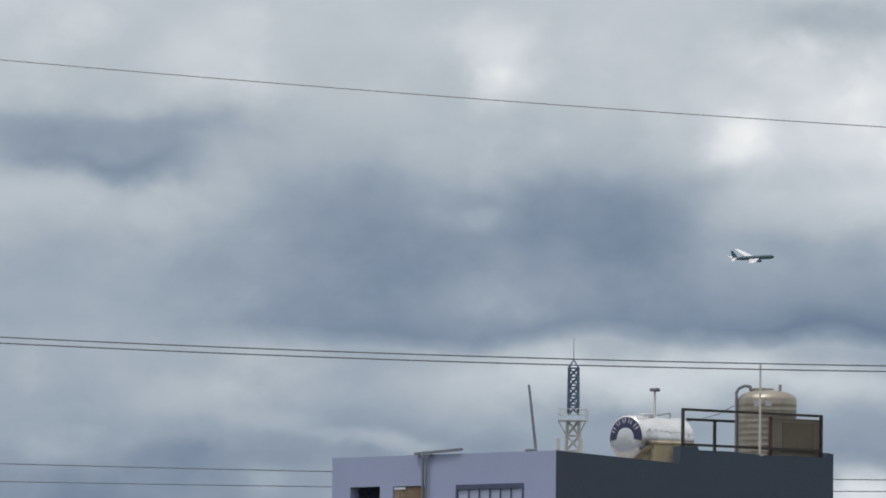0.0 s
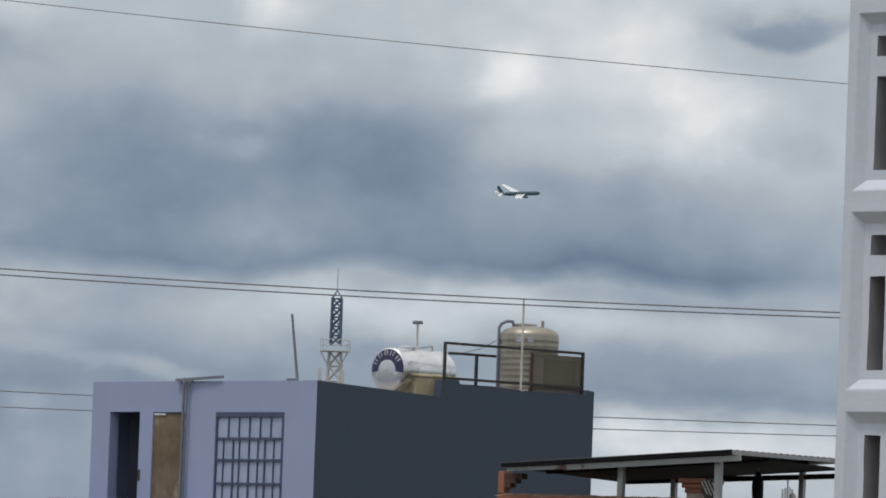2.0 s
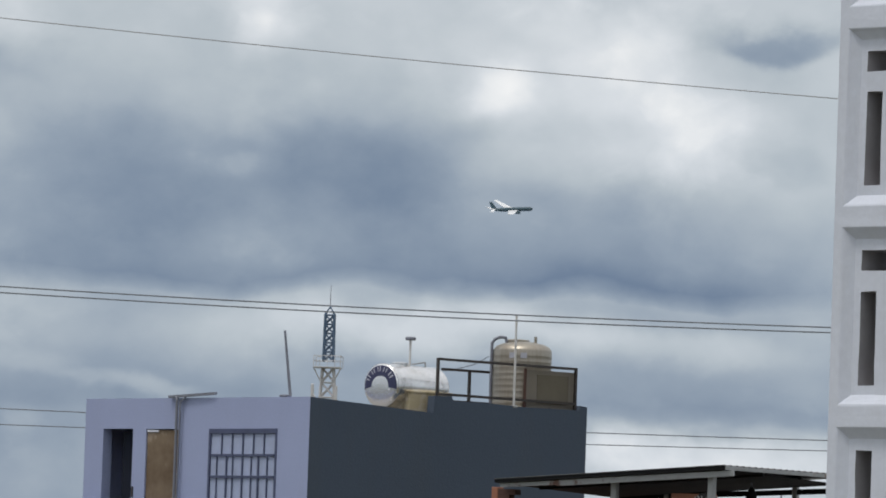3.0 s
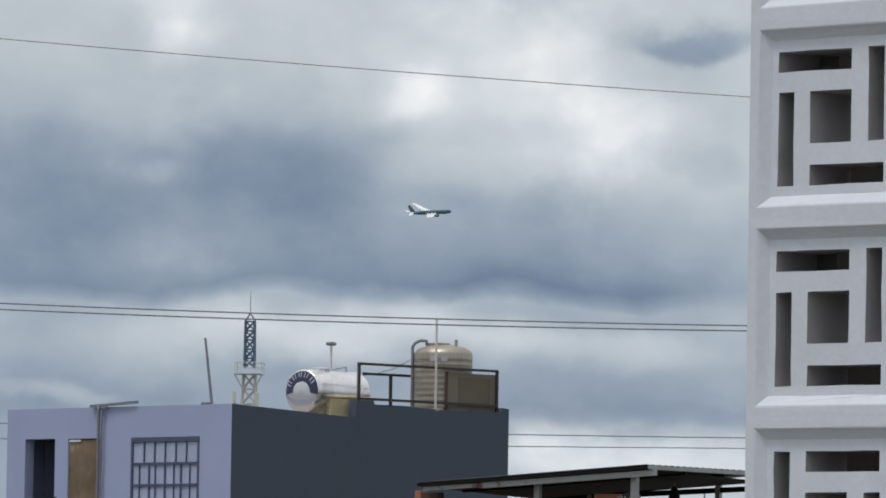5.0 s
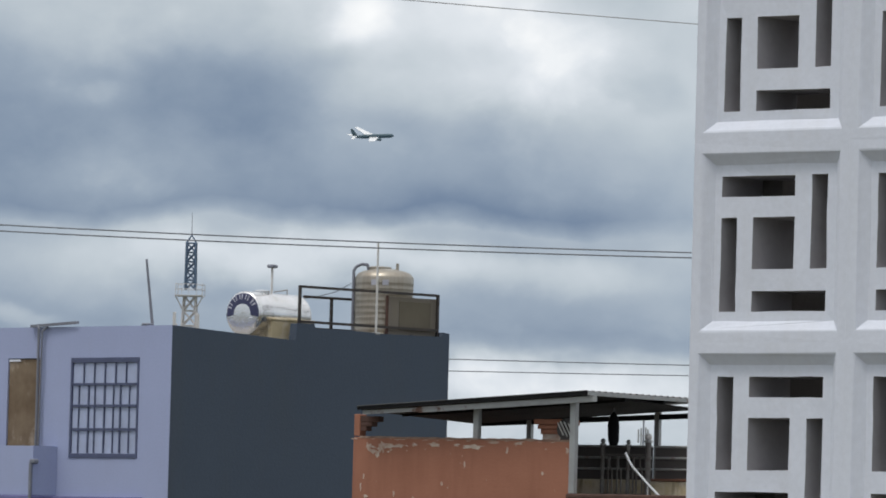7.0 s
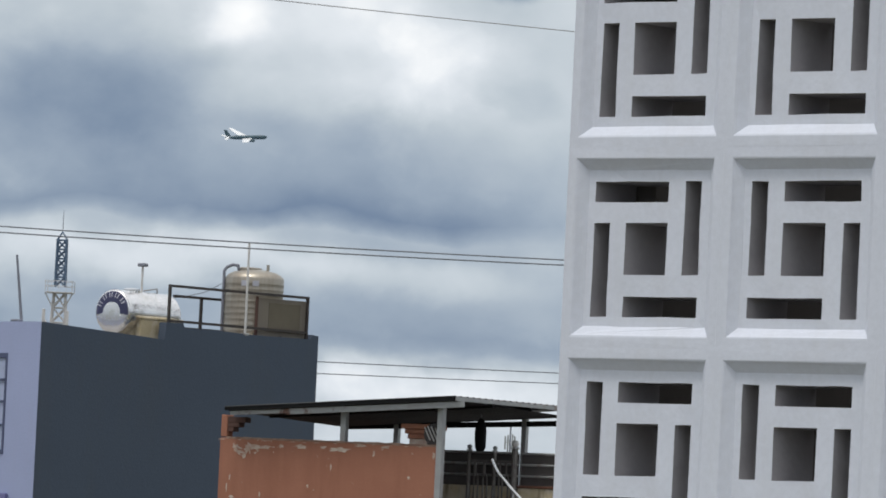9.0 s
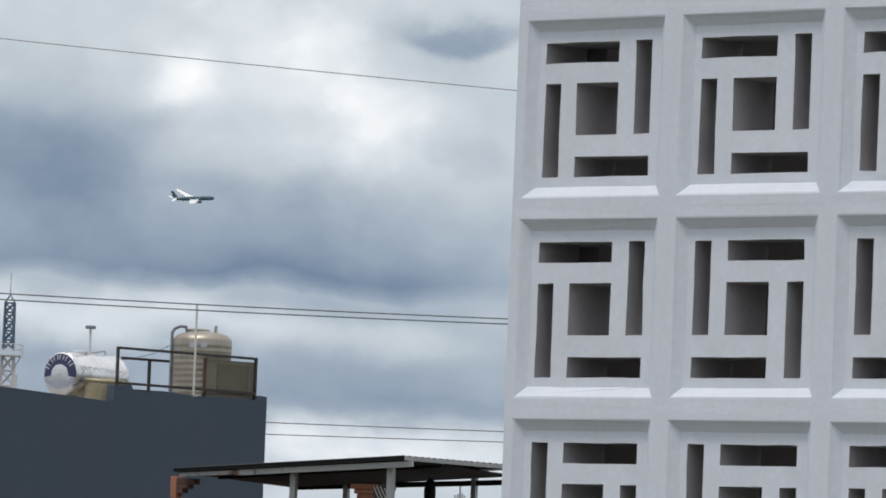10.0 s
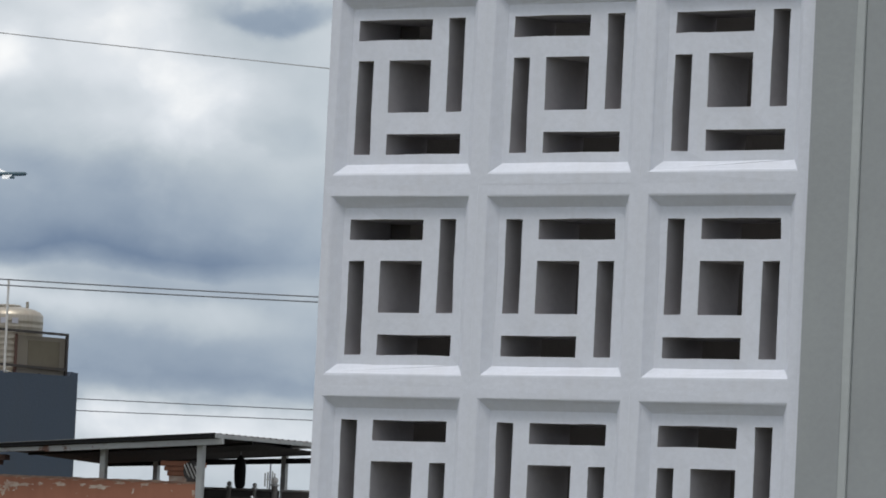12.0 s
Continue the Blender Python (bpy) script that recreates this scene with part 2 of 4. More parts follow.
BARE = material("bare_flaked_plaster", (0.53, 0.45, 0.38), 0.95, second=(0.38, 0.25, 0.19), blotch=6, grain=50, contrast=0.9)
ROOF_SHEET = streaked(material("grey_roof_sheet", (0.23, 0.235, 0.24), 0.5, 0.4, second=(0.17, 0.165, 0.165), blotch=1.5, grain=30), (0.16, 0.09, 0.06), 0.5, 2.5, 0.6)
ROOF_UNDER = material("dark_fascia_and_roof_shade", (0.011, 0.011, 0.012), 0.8, blotch=1.5, grain=30)
ZINC = streaked(material("galvanised_steel", (0.40, 0.41, 0.41), 0.5, 0.6, second=(0.33, 0.33, 0.33), blotch=4, grain=50), (0.22, 0.10, 0.055), 0.5, 5, 1.0, 0.55, 0.72)
BEAM = streaked(material("rust_spotted_steel", (0.36, 0.37, 0.37), 0.55, 0.4, second=(0.30, 0.30, 0.30), blotch=4, grain=50), (0.12, 0.05, 0.03), 0.9, 2.6, 2.6, 0.55, 0.62)
RUST = material("rusted_steel", (0.16, 0.065, 0.035), 0.9, second=(0.10, 0.05, 0.035), blotch=6, grain=60)
GATE_STEEL = material("dull_gate_steel", (0.20, 0.192, 0.185), 0.6, 0.3, second=(0.10, 0.085, 0.075), blotch=6, grain=60)
CHROME = material("bright_stainless_rail", (0.66, 0.66, 0.66), 0.25, 1.0, blotch=5, grain=60, bump=0)
PANEL_DARK = material("dark_railing_panel", (0.075, 0.066, 0.063), 0.7, blotch=2, grain=40)
CABLE = material("grey_cable_sheath", (0.21, 0.225, 0.25), 0.7, blotch=1, grain=30)
CABLE_PALE = material("pale_cable_sheath", (0.36, 0.355, 0.36), 0.7, blotch=1, grain=30)
CANVAS = material("black_sack_cloth", (0.012, 0.013, 0.015), 0.9, blotch=4, grain=60)
PLANE_WHITE = material("white_aircraft_paint", (0.80, 0.81, 0.82), 0.3, blotch=0.2, grain=2, bump=0)
PLANE_TEAL = material("teal_aircraft_paint", (0.06, 0.11, 0.14), 0.35, blotch=0.2, grain=2, bump=0)
EARTH = material("dry_ground", (0.13, 0.11, 0.085), 0.95, second=(0.07, 0.085, 0.045), blotch=0.05, grain=3, contrast=0.8)
for matt in (ROOF_UNDER, DARK_ROOM, CANVAS, SLATE):
    matt.node_tree.nodes["Principled BSDF"].inputs["Specular IOR Level"].default_value = 0.2
SLAB = material("grey_concrete", (0.33, 0.32, 0.31), 0.9, blotch=1.5, grain=40)


# ---- mesh helpers ----
def mesh_of(name, bm, mat, smooth=False):
    bmesh.ops.recalc_face_normals(bm, faces=bm.faces)
    me = bpy.data.meshes.new(name)
    bm.to_mesh(me)
    bm.free()
    for one in (mat if isinstance(mat, (list, tuple)) else [mat]):
        me.materials.append(one)
    if smooth:
        for p in me.polygons:
            p.use_smooth = True
    return me


def part(name, bm, mat, parent=None, label="", smooth=False):
    ob = new(name, mesh_of(name, bm, mat, smooth))
    if parent:
        ob.parent = parent
    if label:
        ob["label"] = label
    return ob


def thing(name, m, label, category, group="", kind=""):
    ob = new(name)
    ob.matrix_world = m
    ob.empty_display_size = 0.2
    return tagged(ob, label, category, group, kind)


def box(bm, x0, x1, y0, y1, z0, z1, bevel=0.0):
    made = bmesh.ops.create_cube(bm, size=1.0, matrix=Matrix.LocRotScale(((x0 + x1) / 2, (y0 + y1) / 2, (z0 + z1) / 2), None, (x1 - x0, y1 - y0, z1 - z0)))
    if bevel:
        edges = list({e for v in made["verts"] for e in v.link_edges})
        bmesh.ops.bevel(bm, geom=edges, offset=bevel, segments=1, affect="EDGES", profile=0.5)
    return bm


def boxed(*args, **kw):
    return box(bmesh.new(), *args, **kw)


def rod(bm, a, b, r0, r1=None, n=10):
    a, b = Vector(a), Vector(b)
    turn = (b - a).to_track_quat("Z", "Y").to_matrix().to_4x4()
    bmesh.ops.create_cone(bm, cap_ends=True, segments=n, radius1=r0, radius2=r0 if r1 is None else r1, depth=(b - a).length,
                          matrix=Matrix.Translation((a + b) / 2) @ turn)
    return bm


def bar(bm, a, b, w, h):
    """A square tube from a to b, h measured upwards."""
    a, b = Vector(a), Vector(b)
    turn = (b - a).to_track_quat("Z", "Y").to_matrix().to_4x4()
    bmesh.ops.create_cube(bm, size=1.0, matrix=Matrix.Translation((a + b) / 2) @ turn @ Matrix.Diagonal((w, h, (b - a).length, 1)))
    return bm


def bent(bm, points, r, n=8):
    for a, b in zip(points, points[1:]):
        rod(bm, a, b, r, n=n)
    for p in points[1:-1]:
        bmesh.ops.create_uvsphere(bm, u_segments=n, v_segments=6, radius=r * 1.02, matrix=Matrix.Translation(p))
    return bm


def lathe(bm, profile, n=32, axis="Z"):
    """A turned shape from (radius, height) steps."""
    rings = []
    for r, h in profile:
        ring = []
        for i in range(n):
            a = 2 * math.pi * i / n
            p = (r * math.cos(a), r * math.sin(a), h)
            if axis == "X":
                p = (h, r * math.cos(a), r * math.sin(a))
            ring.append(bm.verts.new(p))
        rings.append(ring)
    for lo, hi in zip(rings, rings[1:]):
        for i in range(n):
            bm.faces.new((lo[i], lo[(i + 1) % n], hi[(i + 1) % n], hi[i]))
    bm.faces.new(rings[0][::-1])
    bm.faces.new(rings[-1])
    return bm


def wall_with_holes(bm, length, z0, z1, depth, holes):
    """An upright wall along x, front at y = 0, with rectangular openings (x0, x1, z0, z1) that go right through."""
    xs = sorted({0.0, length, *[v for h in holes for v in h[:2]]})
    zs = sorted({z0, z1, *[v for h in holes for v in h[2:]]})
    solid = {}
    for i in range(len(xs) - 1):
        for j in range(len(zs) - 1):
            cx, cz = (xs[i] + xs[i + 1]) / 2, (zs[j] + zs[j + 1]) / 2
            solid[i, j] = not any(h[0] < cx < h[1] and h[2] < cz < h[3] for h in holes)
    verts = {}

    def v(i, j, k):
        key = (i, j, k)
        if key not in verts:
            verts[key] = bm.verts.new((xs[i], depth * k, zs[j]))
        return verts[key]

    for (i, j), full in solid.items():
        if not full:
            continue
        bm.faces.new((v(i, j, 0), v(i + 1, j, 0), v(i + 1, j + 1, 0), v(i, j + 1, 0)))
        bm.faces.new((v(i, j, 1), v(i, j + 1, 1), v(i + 1, j + 1, 1), v(i + 1, j, 1)))
        for di, dj, p, q in ((-1, 0, (i, j), (i, j + 1)), (1, 0, (i + 1, j), (i + 1, j + 1)), (0, -1, (i, j), (i + 1, j)), (0, 1, (i, j + 1), (i + 1, j + 1))):
            if not solid.get((i + di, j + dj), False):
                bm.faces.new((v(*p, 0), v(*q, 0), v(*q, 1), v(*p, 1)))
    return bm


# ---- ground and screen wall ----
def make_ground():
    bm = bmesh.new()
    bmesh.ops.create_grid(bm, x_segments=24, y_segments=24, size=4500)
    for v in bm.verts:
        v.co.z = 0.0 if v.co.length < 700 else noise.noise(v.co * 0.002) * 6 - 3
    tagged(part("ground", bm, EARTH), "dry bare earth with patches of scrub reaching the horizon", "ground", kind="structure")


make_ground()

CELL = 0.3
SCREEN = pose(-0.1658, 10.17, 6.0539, 0, 0, -39.5) @ Matrix.Translation((-0.065 * CELL, 0, 0.065 * CELL))


def block_mesh(name, mirrored, seed):
    """One square ventilation block: a raised rim, sloping reveals, and a sunk panel with a pinwheel of slots round a square hole."""
    rim, slope, sunk, thick = 0.066, 0.042, 0.042, 0.36
    edge = rim + slope
    # slot edges across and down, between the edges of the sunk panel
    xs = [edge, 0.152, 0.255, 0.358, 0.624, 0.733, 0.834, 1 - edge]
    zs = [rim + 0.046, 0.168, 0.271, 0.374, 0.634, 0.742, 0.844, 1 - edge]
    slots = [(1, 2, 1, 4), (3, 6, 1, 2), (3, 4, 3, 4), (5, 6, 3, 6), (1, 4, 5, 6)]
    if mirrored:
        slots = [(7 - i1, 7 - i0, j0, j1) for i0, i1, j0, j1 in slots]
    holes = [(xs[i0], xs[i1], zs[j0], zs[j1]) for i0, i1, j0, j1 in slots]
    bm = bmesh.new()
    verts = {}

    def v(x, y, z):
        key = (round(x, 4), round(y, 4), round(z, 4))
        if key not in verts:
            verts[key] = bm.verts.new((x * CELL, y * CELL, -z * CELL))
        return verts[key]

    def is_hole(i, j):
        if not (0 <= i < 7 and 0 <= j < 7):
            return False
        cx, cz = (xs[i] + xs[i + 1]) / 2, (zs[j] + zs[j + 1]) / 2
        return any(h[0] < cx < h[1] and h[2] < cz < h[3] for h in holes)

    for i in range(7):
        for j in range(7):
            x0, x1, z0, z1 = xs[i], xs[i + 1], zs[j], zs[j + 1]
            if is_hole(i, j):
                # slot sides use the second material, a darker grey than the front
                for di, dj, p, q in ((-1, 0, (x0, z0), (x0, z1)), (1, 0, (x1, z0), (x1, z1)), (0, -1, (x0, z0), (x1, z0)), (0, 1, (x0, z1), (x1, z1))):
                    if not is_hole(i + di, j + dj):
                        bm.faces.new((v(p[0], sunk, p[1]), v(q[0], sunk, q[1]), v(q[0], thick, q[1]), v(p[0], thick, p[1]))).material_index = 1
            else:
                for y in (sunk, thick):
                    bm.faces.new((v(x0, y, z0), v(x1, y, z0), v(x1, y, z1), v(x0, y, z1)))
    # rings: joint, rim, opening, panel edge (front), and the same at the back
    square = lambda r: ((r, r), (1 - r, r), (1 - r, 1 - r), (r, 1 - r))
    rings = [(0.0, thick), (0.0, 0.0), (rim - 0.014, 0.0), (rim - 0.005, 0.003), (rim, 0.009)]
    for (r0, y0), (r1, y1) in zip(rings, rings[1:]):
        o, n = square(r0), square(r1)
        for k in range(4):
            p, q, s, w = o[k], o[(k + 1) % 4], n[(k + 1) % 4], n[k]
            bm.faces.new((v(p[0], y0, p[1]), v(q[0], y0, q[1]), v(s[0], y1, s[1]), v(w[0], y1, w[1])))
    for y0, y1, r0 in ((0.009, sunk, rim), (thick, thick, 0.0)):
        o, n = square(r0), ((xs[0], zs[0]), (xs[7], zs[0]), (xs[7], zs[7]), (xs[0], zs[7]))
        for k in range(4):
            p, q = o[k], o[(k + 1) % 4]
            s, w = n[(k + 1) % 4], n[k]
            if k in (0, 2):
                line = [v(x, y1, s[1]) for x in (xs if k == 0 else xs[::-1])]
            else:
                line = [v(s[0], y1, z) for z in (zs if k == 1 else zs[::-1])]
            bm.faces.new([v(p[0], y0, p[1]), v(q[0], y0, q[1])] + line[::-1])
    # hand-cast unevenness
    rng = random.Random(seed)
    for vert in bm.verts:
        if CELL * 0.02 < vert.co.x < CELL * 0.98 and -CELL * 0.98 < vert.co.z < -CELL * 0.02:
            vert.co.x += rng.uniform(-0.0006, 0.0006)
            vert.co.z += rng.uniform(-0.0006, 0.0006)
            vert.co.y += rng.uniform(-0.0006, 0.0006)
    return mesh_of(name, bm, [WHITE, SLOT_GREY])


def make_screen():
    wall = thing("wall_screen", SCREEN, "white-painted screen wall of square pinwheel ventilation blocks", "wall", kind="structure")
    plain = [block_mesh("breeze_block", False, k) for k in range(4)]
    mirrored = [block_mesh("breeze_block_mirrored", True, k + 9) for k in range(4)]
    # rows counted downwards; True: the mirrored pinwheel
    turned = {-1: (True, True, True), 0: (True, False, False), 1: (False, False, True)}
    rng = random.Random(4)
    for row in range(-6, 9):
        for col in range(3):
            flip = turned.get(row, (rng.random() < 0.5,) * 3)[col]
            ob = new("breeze_block", rng.choice(mirrored if flip else plain))
            ob.parent = wall
            ob.matrix_basis = Matrix.Translation((col * CELL, rng.uniform(-0.0002, 0.0002), -row * CELL))
    top, low, foot = 6 * CELL, -9 * CELL, -SCREEN.translation.z
    base = part("wall_base", boxed(0.0, 0.9, 0.0, 0.105, foot, low), WHITE)
    base.matrix_world = SCREEN
    tagged(base, "white-painted plain wall below the ventilation blocks", "wall", kind="structure")
    beam = part("wall_beam", boxed(-0.01, 0.9, -0.02, 0.105, top, top + 0.35, bevel=0.008), WHITE)
    beam.matrix_world = SCREEN
    tagged(beam, "white-painted concrete beam above the ventilation blocks", "wall", kind="structure")
    # walls added behind the blocks; their dark colour carries the unlit look
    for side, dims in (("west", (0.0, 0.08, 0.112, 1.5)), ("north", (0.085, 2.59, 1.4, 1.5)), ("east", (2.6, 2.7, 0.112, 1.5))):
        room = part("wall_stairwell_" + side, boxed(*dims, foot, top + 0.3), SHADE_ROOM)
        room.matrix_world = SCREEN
        tagged(room, "cement wall added behind the ventilation blocks, darkened as if unlit", "wall", kind="structure")
    # grey rendered pilaster and wall beside the blocks
    bm = bmesh.new()
    rng = random.Random(7)
    x0, x1, steps = 0.912, 0.986, 70
    edge = part("trim", boxed(0.9, 0.9118, 0.0, 0.10, foot, top + 0.35), WHITE)
    edge.matrix_world = SCREEN
    tagged(edge, "white plaster margin at the end of the blocks", "trim", kind="structure")
    rows = []
    for i in range(steps + 1):
        z = foot + (top + 0.35 - foot) * i / steps
        w = 0.0016 * noise.noise((0.3, 1.7, z * 4.0)) + 0.0010 * noise.noise((5.3, 0.7, z * 17.0))
        rows.append([bm.verts.new(p) for p in ((x0, 0.09, z), (x0, -0.012, z), (x1 + w, -0.012, z), (x1 + 0.003 + w, -0.009, z), (x1 + 0.004, 0.09, z))])
    for lo, hi in zip(rows, rows[1:]):
        for k in range(4):
            bm.faces.new((lo[k], lo[k + 1], hi[k + 1], hi[k]))
    for ring in (rows[0][::-1], rows[-1]):
        bm.faces.new(ring)
    pil = part("wall_pilaster", bm, GREY_PLASTER)
    pil.matrix_world = SCREEN
    tagged(pil, "grey rendered pilaster with a chipped plaster edge", "wall", kind="structure")
    bm = bmesh.new()
    rows = []
    for i in range(steps + 1):
        z = foot + (top + 0.35 - foot) * i / steps
        w = 0.0022 * noise.noise((3.3, 1.1, z * 3.0)) + 0.0014 * noise.noise((8.3, 2.7, z * 15.0))
        rows.append([bm.verts.new(p) for p in ((0.9862 + w * 1.3, 0.01, z), (0.9866 + w * 1.3, -0.0128, z), (0.9876 + w * 1.3, -0.0142, z), (1.0000 + w * 0.3, -0.0142, z), (1.0012 + w * 0.3, -0.0130, z), (1.0016, 0.01, z))])
    for lo, hi in zip(rows, rows[1:]):
        for k in range(5):
            bm.faces.new((lo[k], lo[k + 1], hi[k + 1], hi[k]))
    bead = part("trim", bm, TRIM_PLASTER)
    bead.matrix_world = SCREEN
    tagged(bead, "pale cracked plaster strip along the grey pilaster", "trim", kind="structure")
    main = part("wall_house", boxed(1.0022, 2.7, -0.0105, 0.085, foot, top + 0.35), GREY_PLASTER)
    main.matrix_world = SCREEN
    tagged(main, "grey-green rendered house wall", "wall", kind="structure")


make_screen()

# ---- grey and lilac house ----
s2 = math.sqrt(0.5)
HOUSE = pose(-12.238 - 7.03 * s2, 130 + 7.03 * s2, 0, 0, 0, -45)


def on_roof(name, x, y, z, label, category, **kw):
    return thing(name, HOUSE @ Matrix.Translation((x, y, z)), label, category, **kw)


def make_window(house):
    x0, x1, z0, z1 = 3.97, 6.07, 7.68, 9.64
    frame_bm = bmesh.new()
    for a, b, c, d in ((x0, x1, z1 - 0.10, z1), (x0, x1, z0, z0 + 0.09), (x0, x0 + 0.055, z0 + 0.09, z1 - 0.10), (x1 - 0.055, x1, z0 + 0.09, z1 - 0.10)):
        box(frame_bm, a, b, -0.018, 0.05, c, d, bevel=0.006)
    win = part("window", frame_bm, GRILLE, house, "blue-grey painted window frame with a grille")
    for z in (9.12, 8.70, 8.24):
        part("grille_rail", boxed(x0 + 0.07, x1 - 0.07, -0.014, 0.012, z - 0.024, z + 0.024), GRILLE, win)
    n = 6
    w = (x1 - x0 - 0.14)
    for i in range(1, n):
        x = x0 + 0.07 + w * i / n
        part("grille_bar", boxed(x - 0.014, x + 0.014, -0.010, 0.008, 9.144, z1 - 0.10), GRILLE, win)
    for z, zz in ((8.726, 9.094), (8.266, 8.674), (z0 + 0.1, 8.214)):
        for i in range(1, 8):
            if i % 2 == 0:
                x, r = x0 + 0.07 + w * i / 8, 0.019
            else:
                x, r = x0 + 0.07 + w * (i + (0.12 if i > 4 else -0.22)) / 8, 0.012
            part("grille_bar", boxed(x - r, x + r, -0.010, 0.008, z, zz), GRILLE, win)
    part("pane", boxed(x0 + 0.05, x1 - 0.05, 0.018, 0.03, z0 + 0.05, z1 - 0.05), SHADE_GLASS, win, "pale lilac shutter behind the grille")


def make_house():
    house = thing("house", HOUSE, "flat-roofed house with a lilac front and a slate-grey side wall", "house")
    part("wall", wall_with_holes(bmesh.new(), 7.03, 0, 10.25, 0.22, [(0.59, 1.55, 7.0, 9.65), (1.97, 3.0, 7.0, 9.64), (4.0, 6.04, 7.71, 9.61)]), LILAC, house, "pale lilac painted front wall")
    # slate side wall with its uneven top
    outline = [(0.0, 0.0), (7.17, 0.0), (7.17, 10.40), (7.0, 10.42), (6.95, 10.33), (5.5, 10.32), (4.5, 10.355), (3.64, 10.345), (3.60, 10.44), (3.16, 10.43), (3.13, 10.09), (1.4, 10.18), (0.0, 10.25)]
    bm = bmesh.new()
    front = [bm.verts.new((7.036, y, z)) for y, z in outline]
    rear = [bm.verts.new((6.83, y + (0.221 if y == 0 else 0), z)) for y, z in outline]
    bm.faces.new(front)
    bm.faces.new(rear[::-1])
    for i in range(len(front)):
        j = (i + 1) % len(front)
        bm.faces.new((front[i], rear[i], rear[j], front[j]))
    part("side_wall", bm, SLATE, house, "slate-grey painted side wall with a stepped top")
    part("back_wall", boxed(0, 6.82, 6.95, 7.15, 0, 10.2), LILAC, house)
    part("far_wall", boxed(0.002, 0.2, 0.225, 6.94, 0, 10.2), LILAC, house)
    part("roof", boxed(0.205, 6.825, 0.225, 6.945, 9.78, 9.95), SLAB, house, "grey concrete roof slab")
    part("floor_slab", boxed(0.205, 6.825, 0.225, 6.945, 6.85, 7.0), SLAB, house)
    # behind the openings: room shade put into the blue-black of wall and leaf
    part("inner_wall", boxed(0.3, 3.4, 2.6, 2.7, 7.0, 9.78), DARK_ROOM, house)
    door = part("door_frame", boxed(0.93, 1.49, 0.25, 0.30, 7.0, 9.6), DARK_ROOM, house, "door leaf in the blue-black that stands for room shade")
    part("door_handle", boxed(1.44, 1.49, 0.20, 0.25, 8.22, 8.42, bevel=0.01), BLACK_STEEL, door)
    board = part("board", boxed(1.98, 2.99, 0.03, 0.05, 7.0, 9.62), PLY, house, "stained brown plywood sheet closing a doorway")
    part("lintel_strip", boxed(2.0, 2.35, 0.005, 0.028, 9.58, 9.62), WHITE, board)
    part("lock_box", boxed(1.585, 1.625, -0.03, -0.002, 8.28, 8.50, bevel=0.006), BLACK_STEEL, house)
    make_window(house)
    # violet ledge
    part("ledge", boxed(-0.55, 6.3, -0.10, -0.003, 6.78, 6.93, bevel=0.02), VIOLET, house, "violet painted ledge")
    # balcony
    slots = [(2.05 - 0.67 * i, 2.35 - 0.67 * i, 7.05, 7.72) for i in range(4)]
    bm = wall_with_holes(bmesh.new(), 4.15, 6.94, 7.90, 0.12, [(a + 0.55, b + 0.55, c, d) for a, b, c, d in slots])
    bm.transform(Matrix.Translation((-0.55, -0.6, 0)))
    balcony = part("balcony", bm, LILAC, house, "lilac balcony parapet with upright slots")
    part("side_parapet", boxed(3.48, 3.6, -0.479, -0.003, 6.94, 7.90), LILAC, balcony)
    part("balcony_slab", boxed(-0.55, 3.62, -0.66, -0.003, 6.70, 6.935, bevel=0.02), VIOLET, balcony, "violet balcony slab edge")
    for a, b, c, d in slots:
        part("slot_frame", wall_with_holes(bmesh.new(), b - a + 0.06, c - 0.03, d + 0.03, 0.02, [(0.035, b - a + 0.025, c + 0.01, d - 0.01)]), VIOLET, balcony).location = (a - 0.03, -0.622, 0)
        part("slot_back", boxed(a - 0.01, b + 0.01, -0.47, -0.45, c, d), VIOLET, balcony)
    # downpipes and the loose gutter
    bm = bmesh.new()
    bent(bm, [(2.98, -0.06, 10.30), (3.03, -0.09, 10.20), (3.03, -0.09, 6.7)], 0.028)
    part("downpipe", bm, PIPE, house, "grey plastic downpipe")
    bm = bmesh.new()
    bent(bm, [(3.25, -0.05, 10.26), (3.12, -0.08, 10.16), (3.10, -0.08, 7.9)], 0.018)
    part("downpipe", bm, PIPE, house, "thin grey downpipe")
    part("pipe_cap", boxed(3.55, 3.7, -0.66, -0.52, 7.55, 7.64, bevel=0.02), PIPE, house)
    bm = bmesh.new()
    rod(bm, (3.59, -0.645, 6.72), (3.59, -0.645, 7.56), 0.036)
    part("downpipe", bm, PIPE, house, "short grey downpipe on the balcony corner")
    bm = bmesh.new()
    bar(bm, (2.75, -0.06, 10.27), (4.15, -0.02, 10.33), 0.07, 0.05)
    part("gutter", bm, PIPE, house, "loose grey gutter length on the roof edge")
    part("roof_lump", boxed(6.05, 6.28, 0.02, 0.16, 10.25, 10.30, bevel=0.015), PIPE, house)


make_house()


